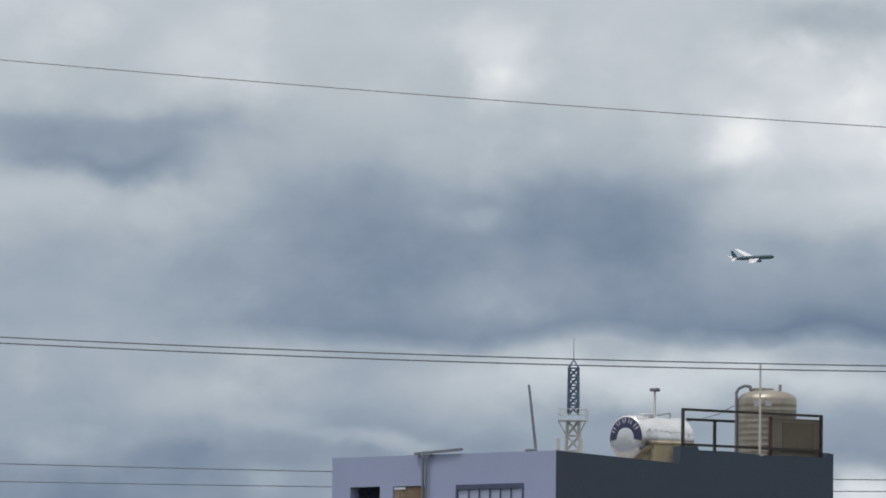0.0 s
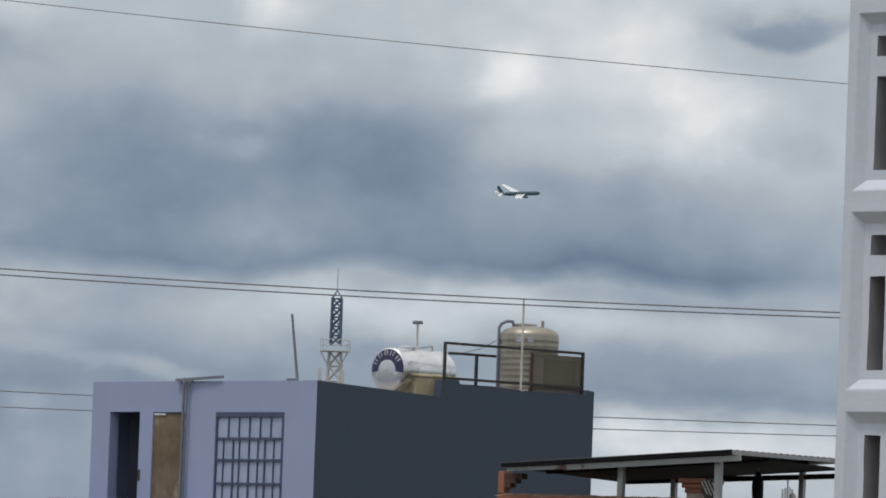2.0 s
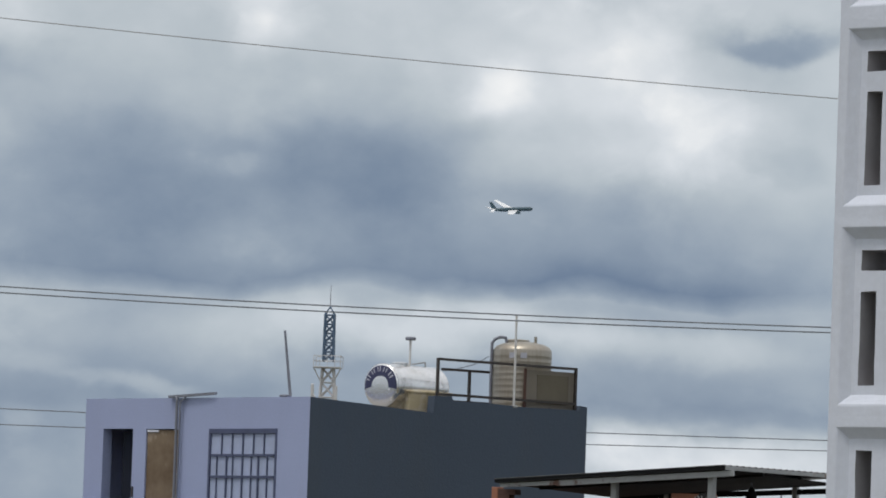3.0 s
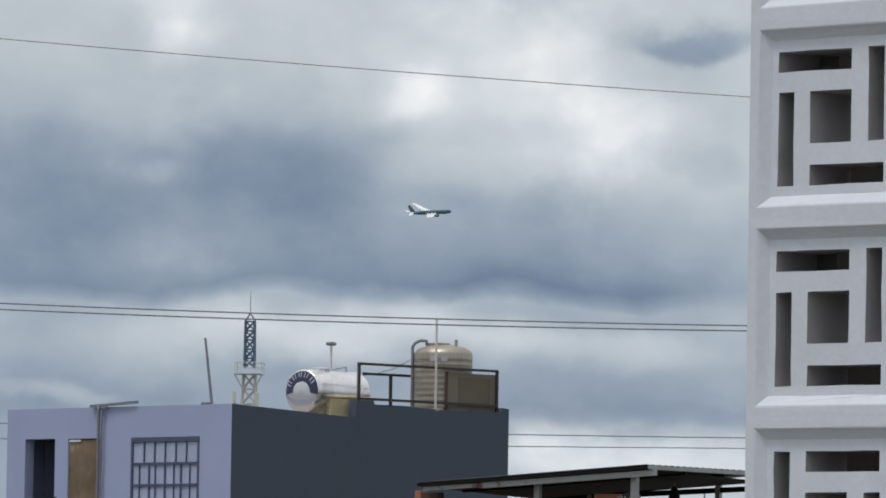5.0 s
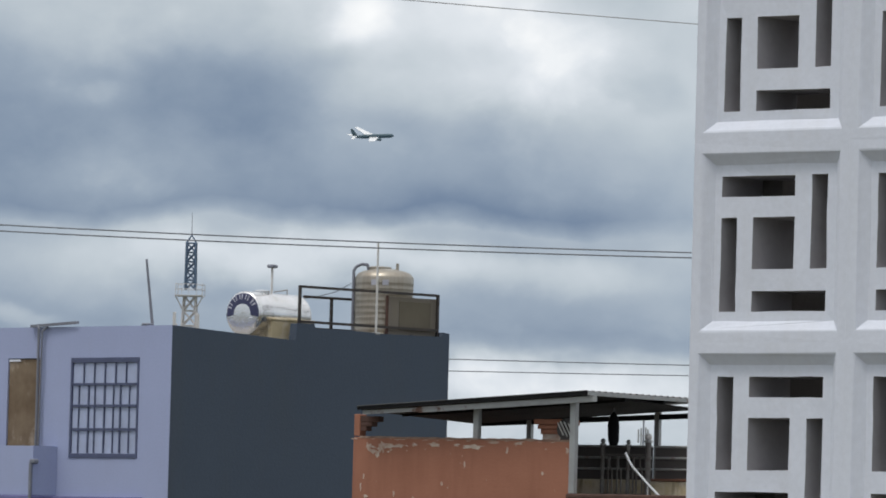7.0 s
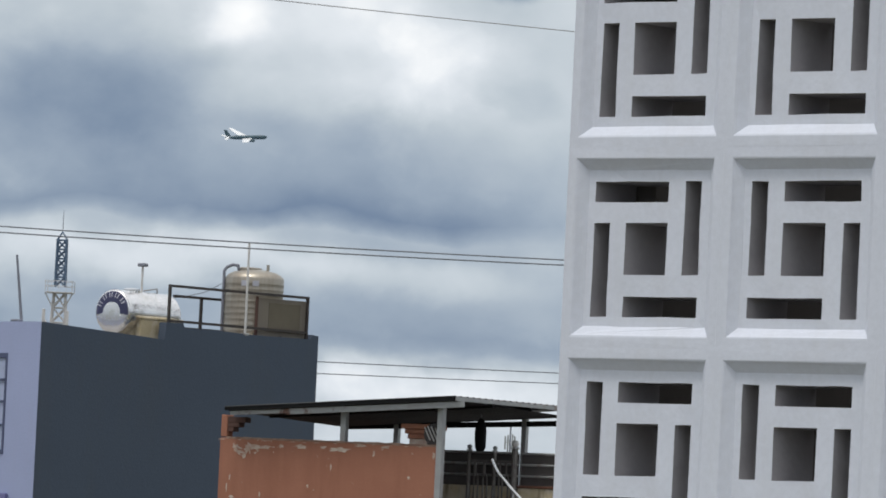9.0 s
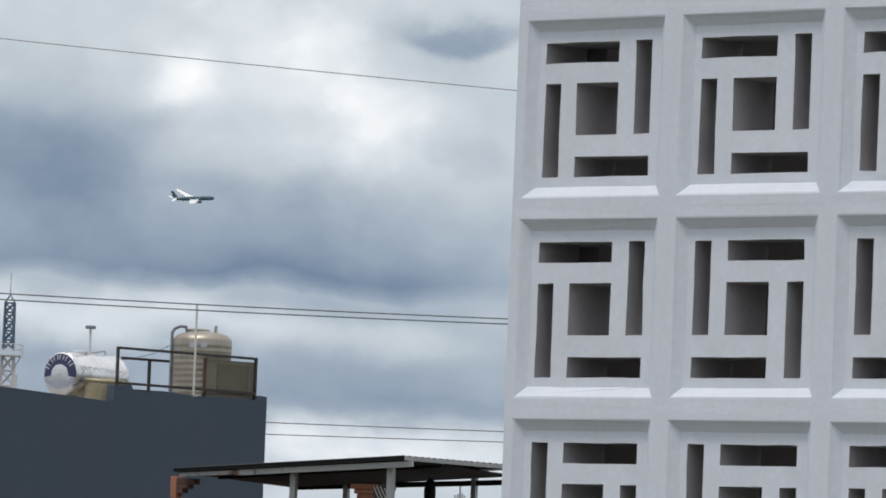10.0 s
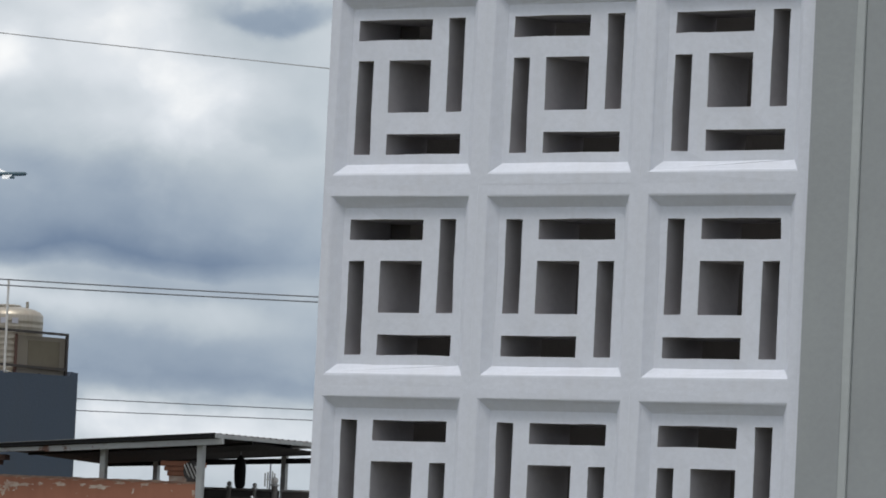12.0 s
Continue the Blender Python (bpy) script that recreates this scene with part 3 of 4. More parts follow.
def make_lying_tank():
    """Lying steel tank, axis along the side wall, its printed end towards the street."""
    r, length = 0.435, 1.62
    tank = thing("water_tank", HOUSE @ pose(6.25, 2.44, 10.60, 0, 0, 11), "shiny stainless lying water tank with a navy printed end", "water tank")
    prof = [(0.02, -0.050), (r * 0.5, -0.045), (r * 0.8, -0.03), (r * 0.96, -0.012), (r, 0.01)]
    n = 9
    for i in range(n):
        y = 0.06 + (length - 0.12) * i / (n - 1)
        prof += [(r, y - 0.03), (r * 1.006, y - 0.012), (r * 1.006, y + 0.012), (r, y + 0.03)]
    prof += [(r, length - 0.03), (r * 0.93, length + 0.02), (r * 0.75, length + 0.055), (r * 0.45, length + 0.09), (0.02, length + 0.10)]
    bm = lathe(bmesh.new(), prof, 48)
    bm.transform(Matrix.Rotation(radians(-90), 4, "X"))
    part("tank_body", bm, STEEL, tank, smooth=True)
    # printed navy arch on the domed end, with plain pale bars in place of the name
    def dome(rad):
        pts = [(0.0, -0.050), (r * 0.5, -0.045), (r * 0.8, -0.03), (r * 0.96, -0.012), (r, 0.01)]
        for (r0, y0), (r1, y1) in zip(pts, pts[1:]):
            if rad <= r1:
                return y0 + (y1 - y0) * (rad - r0) / (r1 - r0)
        return 0.01

    def patch(bm, r0, r1, a0, a1, lift, na=24, nr=5, flare=0.0):
        grid = []
        for i in range(na + 1):
            a = a0 + (a1 - a0) * i / na
            grid.append([bm.verts.new((math.sin(a) * q, dome(q) - lift, math.cos(a) * q)) for q in [(r0 + flare * abs(a) / 1.57) + (r1 - r0 - flare * abs(a) / 1.57) * k / nr for k in range(nr + 1)]])
        for g, h in zip(grid, grid[1:]):
            for k in range(nr):
                bm.faces.new((g[k], g[k + 1], h[k + 1], h[k]))
        return bm

    print_band = part("printed_band", patch(bmesh.new(), r * 0.42, r * 0.998, radians(-100), radians(100), 0.004, flare=r * 0.07), NAVY, tank, "navy printed arch")
    for a, w in ((-70, 4), (-58, 4), (-40, 4), (-29, 4), (-12, 4), (-2, 4), (14, 4), (26, 4), (45, 5), (57, 5)):
        part("printed_bar", patch(bmesh.new(), r * 0.64, r * 0.86, radians(a - w * 0.5), radians(a + w * 0.5), 0.008, 3, 3), PRINT_WHITE, print_band)
    # vent pipe, top fittings
    bm = bmesh.new()
    rod(bm, (0.03, 0.83, r - 0.02), (0.03, 0.83, 0.93), 0.024)
    part("vent_pipe", bm, WHITE_STEEL, tank)
    part("vent_cap", boxed(-0.055, 0.115, 0.75, 0.91, 0.93, 1.0, bevel=0.02), PIPE, tank, "grey vent cap")
    part("hatch", lathe(bmesh.new(), [(0.17, r - 0.03), (0.17, r + 0.03), (0.10, r + 0.05), (0.02, r + 0.055)], 20), STEEL, tank).location = (0, 0.55, 0)
    bm = bmesh.new()
    bent(bm, [(0, 0.95, r + 0.03), (0, 1.35, r + 0.09), (0, 1.38, r - 0.06)], 0.014)
    part("hand_bar", bm, ZINC, tank)
    stand = on_roof("tank_plinth", 6.25, 2.75, 9.95, "stained cream rendered plinth under the lying tank", "plinth")
    bm = boxed(-0.42, 0.42, 0.05, 1.15, 0.0, 0.52, bevel=0.012)
    part("plinth_body", bm, CREAM, stand)
    part("plinth_cap", boxed(-0.44, 0.44, 0.03, 1.17, 0.523, 0.57, bevel=0.01), CREAM, stand)


make_lying_tank()


def make_standing_tank():
    r = 0.585
    tank = on_roof("water_tank", 6.22, 6.12, 9.95, "weathered standing stainless water tank with a domed top", "water tank")
    prof = [(r * 0.97, 0.0), (r, 0.03)]
    for i in range(12):
        z = 0.12 + i * 0.118
        prof += [(r, z - 0.022), (r * 1.005, z - 0.010), (r * 1.005, z + 0.010), (r, z + 0.022)]
    prof += [(r, 1.52), (r * 0.985, 1.55), (r * 0.90, 1.61), (r * 0.72, 1.66), (r * 0.4, 1.70), (0.1, 1.715)]
    part("tank_body", lathe(bmesh.new(), prof, 48), STEEL_OLD, tank, smooth=True)
    part("hatch", lathe(bmesh.new(), [(0.24, 1.68), (0.24, 1.735), (0.21, 1.75), (0.03, 1.76)], 24), STEEL_OLD, tank).location = (-0.1, -0.05, 0)
    bm = bmesh.new()
    bent(bm, [(-0.36, -0.50, 0.1), (-0.36, -0.50, 1.66), (-0.33, -0.46, 1.74), (-0.25, -0.38, 1.79), (-0.18, -0.30, 1.78), (-0.16, -0.28, 1.66)], 0.03)
    part("filler_pipe", bm, PIPE, tank, "stained bent filler pipe")
    bm = bmesh.new()
    rod(bm, (0.18, 0.18, 1.66), (0.18, 0.18, 1.82), 0.03)
    part("outlet_stub", bm, STEEL_OLD, tank)
    bm = bmesh.new()
    bent(bm, [(-0.40, -0.52, 1.40), (-0.62, -0.75, 1.22), (-0.92, -1.05, 1.10), (-1.25, -1.38, 1.05)], 0.008)
    part("feed_cable", bm, CABLE, tank)
    for a0 in (-22, 0):
        bm = bmesh.new()
        lo = [bm.verts.new((math.sin(radians(a0 + 45 + k * 3)) * r * 1.022, -math.cos(radians(a0 + 45 + k * 3)) * r * 1.022, z)) for z in (1.36, 1.47) for k in range(5)]
        for k in range(4):
            bm.faces.new((lo[k], lo[k + 1], lo[k + 6], lo[k + 5]))
        part("label_plate", bm, PRINT_WHITE, tank, "faded pale sticker")


make_standing_tank()


def make_roof_frame():
    fence = on_roof("roof_railing", 6.93, 3.30, 10.265, "black square-tube railing on the parapet", "railing")
    L, hi, lo = 3.63, 0.895, 0.19
    w = 0.05
    part("top_rail", bar(bmesh.new(), (0, 0, hi), (0, L, hi - 0.01), w, w), BLACK_STEEL, fence)
    part("bottom_rail", bar(bmesh.new(), (0, 0, lo + 0.02), (0, L, lo), w, w), BLACK_STEEL, fence)
    part("post", bar(bmesh.new(), (0, 0, 0.05), (0, 0, hi + 0.02), w, w), BLACK_STEEL, fence)
    part("post", bar(bmesh.new(), (0, L, 0.05), (0, L, hi + 0.01), w, w), BLACK_STEEL, fence)
    rear = on_roof("roof_railing", 5.6, 4.55, 9.95, "black square-tube railing behind the tanks", "railing")
    part("top_rail", bar(bmesh.new(), (0, 0, 1.09), (0, 1.5, 1.09), w, w), BLACK_STEEL, rear)
    part("bottom_rail", bar(bmesh.new(), (0, 0, 0.46), (0, 1.5, 0.46), w, w), BLACK_STEEL, rear)
    part("post", bar(bmesh.new(), (0, 0.73, 0.0), (0, 0.73, 1.10), 0.05, 0.05), BLACK_STEEL, rear)
    part("post", bar(bmesh.new(), (0, 1.48, 0.0), (0, 1.48, 1.10), w, w), BLACK_STEEL, rear)
    board = on_roof("board", 6.83, 5.62, 10.22, "weathered grey-brown board screen behind the black railing", "board")
    part("sheet", boxed(-0.012, 0.012, 0.06, 1.37, 0.0, 0.86, bevel=0.003), BROWN_BOARD, board)
    part("inset_panel", boxed(0.0125, 0.022, 0.36, 1.20, 0.20, 0.78, bevel=0.004), OLIVE_BOARD, board, "darker olive panel on the board")
    part("batten", boxed(-0.035, -0.014, 0.0, 1.36, 0.12, 0.17), BROWN_BOARD, board)
    part("edge_batten", boxed(0.014, 0.045, 0.0, 0.055, 0.0, 0.88), WORN_SHADE_BROWN, board, "dark brown upright edge strip")
    part("drain_hole", boxed(0.0125, 0.03, 0.66, 0.73, 0.06, 0.13, bevel=0.01), BLACK_STEEL, board)
    block = on_roof("kerb_block", 6.6, 5.55, 9.95, "grey cement kerb under the board screen", "kerb")
    part("kerb_body", boxed(-0.05, 0.2, 0.0, 1.4, 0.0, 0.40, bevel=0.01), CREAM, block)
    pole = on_roof("roof_pole", 6.99, 5.255, 10.298, "slim white-painted steel pole on the parapet", "pole")
    bm = bmesh.new()
    rod(bm, (0, 0, -0.3), (0, 0, 1.845), 0.024, 0.022)
    part("shaft", bm, WHITE_STEEL, pole)
    part("foot_clamp", boxed(-0.06, 0.06, -0.06, 0.06, 0.0, 0.05, bevel=0.01), ZINC, pole)


make_roof_frame()
rod_thing = thing("antenna_rod", pose(-12.92, 133, 9.95), "thin dark leaning antenna rod on the roof", "antenna")
bm = bmesh.new()
rod(bm, (0.05, 0, 0), (-0.15, 0, 1.70), 0.034, 0.022)
part("shaft", bm, PIPE, rod_thing)


# ---- lattice mast ----
def make_mast():
    mast = thing("radio_mast", pose(-27.49, 300, 0), "blue and white steel lattice mast behind the house", "mast")

    def lattice(bm, z0, z1, w0, w1, bays, r):
        pts = []
        for i in range(bays + 1):
            z, w = z0 + (z1 - z0) * i / bays, (w0 + (w1 - w0) * i / bays) / 2
            pts.append([Vector((sx * w, sy * w, z)) for sx, sy in ((-1, -1), (1, -1), (1, 1), (-1, 1))])
        for lo, hi in zip(pts, pts[1:]):
            for k in range(4):
                rod(bm, lo[k], hi[k], r * 1.5, n=6)
                rod(bm, hi[k], hi[(k + 1) % 4], r, n=5)
                rod(bm, lo[k], hi[(k + 1) % 4], r, n=5)
                rod(bm, lo[(k + 1) % 4], hi[k], r, n=5)
        return bm

    part("upper_lattice", lattice(bmesh.new(), 18.2, 20.25, 0.44, 0.40, 5, 0.034), MAST_BLUE, mast, "blue painted top section")
    part("lower_lattice", lattice(bmesh.new(), 14.6, 17.9, 0.85, 0.50, 5, 0.032), MAST_WHITE, mast, "off-white painted lower section")
    part("base_lattice", lattice(bmesh.new(), 0.0, 14.6, 2.4, 0.85, 9, 0.06), MAST_WHITE, mast)
    deck = part("platform", boxed(-0.60, 0.60, -0.60, 0.60, 17.89, 17.93), MAST_WHITE, mast, "off-white railed platform")
    bm = bmesh.new()
    for sx, sy in ((-1, -1), (1, -1), (1, 1), (-1, 1)):
        rod(bm, (sx * 0.60, sy * 0.60, 17.94), (sx * 0.60, sy * 0.60, 18.43), 0.016, n=6)
        for z in (18.2, 18.42):
            rod(bm, (sx * 0.60, sy * 0.60, z), (sx * 0.60 * (1 if sx * sy < 0 else -1), sy * 0.60 * (-1 if sx * sy < 0 else 1), z), 0.012, n=6)
    for x in (-0.33, 0, 0.33):
        rod(bm, (x, -0.60, 17.94), (x, -0.60, 18.43), 0.009, n=5)
    part("platform_rail", bm, MAST_WHITE, deck)
    for sx in (-1, 1):
        bm = bmesh.new()
        rod(bm, (sx * 0.62, -0.5, 17.9), (sx * 0.3, -0.3, 17.3), 0.03, n=6)
        part("bracket", bm, MAST_WHITE, deck)
    bm = bmesh.new()
    for k, (sx, sy) in enumerate(((-1, -1), (1, -1), (1, 1), (-1, 1))):
        rod(bm, (sx * 0.23, sy * 0.23, 20.25), (0, 0, 20.62), 0.03, n=6)
    part("peak", bm, MAST_BLUE, mast)
    bm = bmesh.new()
    rod(bm, (0, 0, 20.55), (0, 0, 21.6), 0.022, 0.010, n=6)
    part("lightning_rod", bm, PIPE, mast)
    for x, z in ((-0.62, 16.8), (0.42, 16.75), (-0.55, 16.3)):
        part("panel_antenna", boxed(x - 0.07, x + 0.07, -0.6, -0.5, z - 0.4, z + 0.35, bevel=0.02), MAST_WHITE, mast)


make_mast()


# ---- terracotta house with the tin canopy ----
TERRACE = pose(-6.81, 101.94, 0, 0, 0, -30)


def on_terrace(name, x, y, z, label, category, **kw):
    return thing(name, TERRACE @ Matrix.Translation((x, y, z)), label, category, **kw)


def make_terrace_house():
    house = thing("terrace_house", TERRACE, "terracotta-painted house with a flaking parapet and roof terrace", "house")
    # parapet with a slightly worn top
    bm = bmesh.new()
    n = 60
    rows = []
    for i in range(n + 1):
        x = 3.86 * i / n
        top = 7.59 - 0.02 * i / n + 0.008 * noise.noise((x * 5, 2.2, 0)) + 0.006 * noise.noise((x * 17, 4.2, 0))
        rows.append([bm.verts.new(p) for p in ((x, 0, 0), (x, 0, top - 0.015), (x, 0.015, top), (x, 0.17, top), (x, 0.18, 0))])
    for lo, hi in zip(rows, rows[1:]):
        for k in range(4):
            bm.faces.new((lo[k], lo[k + 1], hi[k + 1], hi[k]))
    bm.faces.new(rows[0][::-1])
    bm.faces.new(rows[-1])
    part("wall", bm, TERRACOTTA, house, "terracotta painted wall with flaked plaster")
    # worn brown mortar line along the top of the parapet
    bm = bmesh.new()
    rows = []
    for i in range(81):
        x = 0.115 + 3.74 * i / 80
        top = 7.603 - 0.02 * i / 80 + 0.012 * noise.noise((x * 6, 1.2, 0)) + 0.008 * noise.noise((x * 19, 4.7, 0))
        low = 7.572 - 0.02 * i / 80 + 0.012 * noise.noise((x * 9, 8.2, 3.0))
        rows.append([bm.verts.new(p) for p in ((x, -0.006, low), (x, -0.004, top), (x, 0.15, top), (x, 0.15, low))])
    for lo, hi in zip(rows, rows[1:]):
        for k in range(4):
            bm.faces.new((lo[k], lo[(k + 1) % 4], hi[(k + 1) % 4], hi[k]))
    bm.faces.new(rows[0][::-1])
    bm.faces.new(rows[-1])
    part("parapet_cap", bm, WORN_MORTAR, house, "worn brown mortar line on the parapet")
    part("side_wall", boxed(3.68, 3.86, 0.19, 6.0, 0, 6.62), TERRACOTTA, house)
    part("left_wall", boxed(0.0, 0.18, 0.19, 6.0, 0, 7.56), TERRACOTTA, house)
    part("front_wall", boxed(3.87, 9.0, 0.3, 0.5, 0, 6.60), TERRACOTTA, house)
    part("terrace_floor", boxed(0.19, 9.0, 0.51, 6.0, 6.60, 6.74), SLAB, house)
    part("coping", boxed(3.87, 6.4, -0.14, 0.60, 6.72, 6.79, bevel=0.015), WORN_SHADE_BROWN, house, "weathered brown brick coping")
    part("coping", boxed(3.875, 6.38, -0.09, 0.58, 6.62, 6.717, bevel=0.01), RUST, house, "rust-brown lower course of the coping")
    part("corbel_course", boxed(3.88, 6.36, -0.04, 0.298, 6.52, 6.617), TERRACOTTA, house)
    # flakes of bare plaster, standing a few millimetres off the wall
    rng = random.Random(11)

    def flake(cx, cz, w, h):
        bm = bmesh.new()
        k = 22
        ring = []
        for i in range(k):
            a = 2 * math.pi * i / k
            q = 0.75 + 0.9 * noise.noise((cx * 9 + math.cos(a) * 2.2, cz * 9 + math.sin(a) * 2.2, 3.0))
            ring.append(bm.verts.new((cx + math.cos(a) * w * q, -0.005, cz + math.sin(a) * h * q)))
        f = bm.faces.new(ring)
        ext = bmesh.ops.extrude_face_region(bm, geom=[f])
        for e in ext["geom"]:
            if isinstance(e, bmesh.types.BMVert):
                e.co.y = 0.004
        part("flake", bm, BARE, house)

    for cx, cz, w, h in ((0.28, 7.44, 0.05, 0.05), (0.36, 7.37, 0.05, 0.03), (0.52, 7.43, 0.07, 0.07), (0.66, 7.46, 0.09, 0.035), (0.82, 7.46, 0.07, 0.025), (0.44, 7.32, 0.04, 0.03),
                         (1.1, 7.48, 0.05, 0.02), (1.45, 7.49, 0.09, 0.025), (1.85, 7.49, 0.05, 0.025), (2.15, 7.46, 0.13, 0.03), (2.75, 7.42, 0.018, 0.04), (2.95, 7.52, 0.06, 0.02),
                         (0.25, 6.70, 0.035, 0.025), (0.42, 6.55, 0.02, 0.03), (0.75, 6.75, 0.015, 0.04), (0.85, 6.62, 0.02, 0.03), (1.1, 6.68, 0.012, 0.03), (2.0, 7.2, 0.012, 0.04),
                         (3.38, 7.08, 0.02, 0.02), (3.8, 7.42, 0.018, 0.045), (2.5, 7.53, 0.08, 0.015), (0.2, 7.0, 0.012, 0.04), (0.15, 6.85, 0.012, 0.06), (1.6, 6.9, 0.02, 0.03)):
        flake(cx, cz, w * 1.35, h * 1.3)
    for _ in range(14):
        flake(rng.uniform(0.1, 3.75), 7.565 - rng.random() ** 3 * 1.2, rng.uniform(0.005, 0.014), rng.uniform(0.005, 0.016))
    for i in range(13):
        flake(0.12 + 3.65 * (i + rng.uniform(-0.4, 0.4)) / 13, 7.560 - 0.018 * i / 13, rng.uniform(0.03, 0.10), rng.uniform(0.004, 0.010))
    for i in range(30):
        flake(0.2 + abs(rng.gauss(0, 0.5)), 7.42 + rng.uniform(-0.06, 0.06), rng.uniform(0.01, 0.035), rng.uniform(0.006, 0.02))

    def column(x, y, w, z0, z1, label):
        col = part("column", boxed(x - w * 0.36, x + w * 0.36, y - w * 0.36, y + w * 0.36, z0, z1 - 0.22), BARE, house, label)
        for r, lo, hi in ((0.42, 0.22, 0.15), (0.50, 0.147, 0.08), (0.60, 0.077, 0.0)):
            part("capital", boxed(x - w * r, x + w * r, y - w * r, y + w * r, z1 - lo, z1 - hi, bevel=0.01), TERRACOTTA, col, "flaking terracotta moulding")
        return col

    column(3.33, 0.44, 0.42, 6.74, 7.89, "broken terracotta column stub with a flaked capital")
    corner = part("corner_post", boxed(0.0, 0.11, 0.0, 0.17, 7.60, 7.93, bevel=0.008), TERRACOTTA, house, "narrow terracotta corner post")
    # corbels are coloured darker than the post for the shadow of the roof
    for x1, z0, z1 in ((0.22, 7.68, 7.745), (0.32, 7.748, 7.815), (0.43, 7.818, 7.90)):
        part("corbel", boxed(0.112, x1, 0.005, 0.16, z0, z1 + 0.002, bevel=0.006), WORN_SHADE_BROWN, corner, "corbel moulding, brown darkened for the canopy shade")


make_terrace_house()


def make_canopy():
    canopy = thing("canopy", TERRACE, "tin-roofed canopy on galvanised posts over the terrace", "canopy")
    zr = lambda x: 8.03 + (x - 0.27) * 0.0645
    # corrugated sheet: waves across y, sheet falling to the left
    bm = bmesh.new()
    xs = [0.24 + (4.31 - 0.24) * i / 8 for i in range(9)]
    ys = [-0.30 + 0.0138 * i for i in range(int(3.7 / 0.0138))]
    grid = [[bm.verts.new((x, y, zr(x) + 0.021 * math.sin(2 * math.pi * y / 0.176))) for y in ys] for x in xs]
    for g, h in zip(grid, grid[1:]):
        for i in range(len(ys) - 1):
            bm.faces.new((g[i], g[i + 1], h[i + 1], h[i]))
    sheet = part("roof_sheet", bm, ROOF_SHEET, canopy, "grey corrugated tin sheet", smooth=True)
    mod = sheet.modifiers.new("thickness", "SOLIDIFY")
    mod.thickness = 0.004
    # flat sheet below the tin; the canopy's shade is put into its near-black colour
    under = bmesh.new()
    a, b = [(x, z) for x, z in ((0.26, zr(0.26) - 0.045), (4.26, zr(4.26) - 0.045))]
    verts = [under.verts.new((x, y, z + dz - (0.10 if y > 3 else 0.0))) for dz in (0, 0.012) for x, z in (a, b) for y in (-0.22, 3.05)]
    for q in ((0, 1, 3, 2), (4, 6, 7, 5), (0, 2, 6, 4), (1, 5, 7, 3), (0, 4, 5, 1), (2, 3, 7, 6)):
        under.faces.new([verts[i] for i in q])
    part("lining", under, ROOF_UNDER, canopy, "near-black sheet added for the shade under the tin")
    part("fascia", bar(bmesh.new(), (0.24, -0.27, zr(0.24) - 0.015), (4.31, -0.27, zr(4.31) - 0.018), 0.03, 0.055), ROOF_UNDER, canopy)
    part("edge_strip", bar(bmesh.new(), (4.325, -0.3, zr(4.31) - 0.03), (4.325, 3.3, zr(4.31) - 0.03), 0.02, 0.055), ZINC, canopy)
    part("front_beam", bar(bmesh.new(), (1.3, -0.20, zr(1.3) - 0.098), (4.40, -0.20, zr(4.40) - 0.108), 0.05, 0.085), BEAM, canopy, "grey galvanised beam")
    part("front_beam", bar(bmesh.new(), (0.30, -0.20, zr(0.30) - 0.080), (1.298, -0.20, zr(1.298) - 0.092), 0.045, 0.06), BEAM, canopy, "rusted beam end")
    # back beam and purlins get the same shade colour
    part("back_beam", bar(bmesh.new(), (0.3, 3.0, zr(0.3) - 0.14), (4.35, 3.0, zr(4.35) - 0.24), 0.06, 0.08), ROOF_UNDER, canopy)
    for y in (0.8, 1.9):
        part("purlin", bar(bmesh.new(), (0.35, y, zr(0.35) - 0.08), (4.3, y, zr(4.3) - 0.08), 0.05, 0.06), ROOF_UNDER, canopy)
    for x, y, z0, w in ((2.15, 0.09, 7.575, 0.095), (3.92, -0.02, 6.79, 0.10)):
        part("post", boxed(x - w / 2, x + w / 2, y - w / 2, y + w / 2, z0, zr(x) - 0.05, bevel=0.008), ZINC, canopy, "galvanised square post")
    for x in (1.24, 3.53):
        part("post", boxed(x - 0.04, x + 0.04, 2.96, 3.04, 6.74, zr(x) - 0.12), ZINC, canopy)


make_canopy()


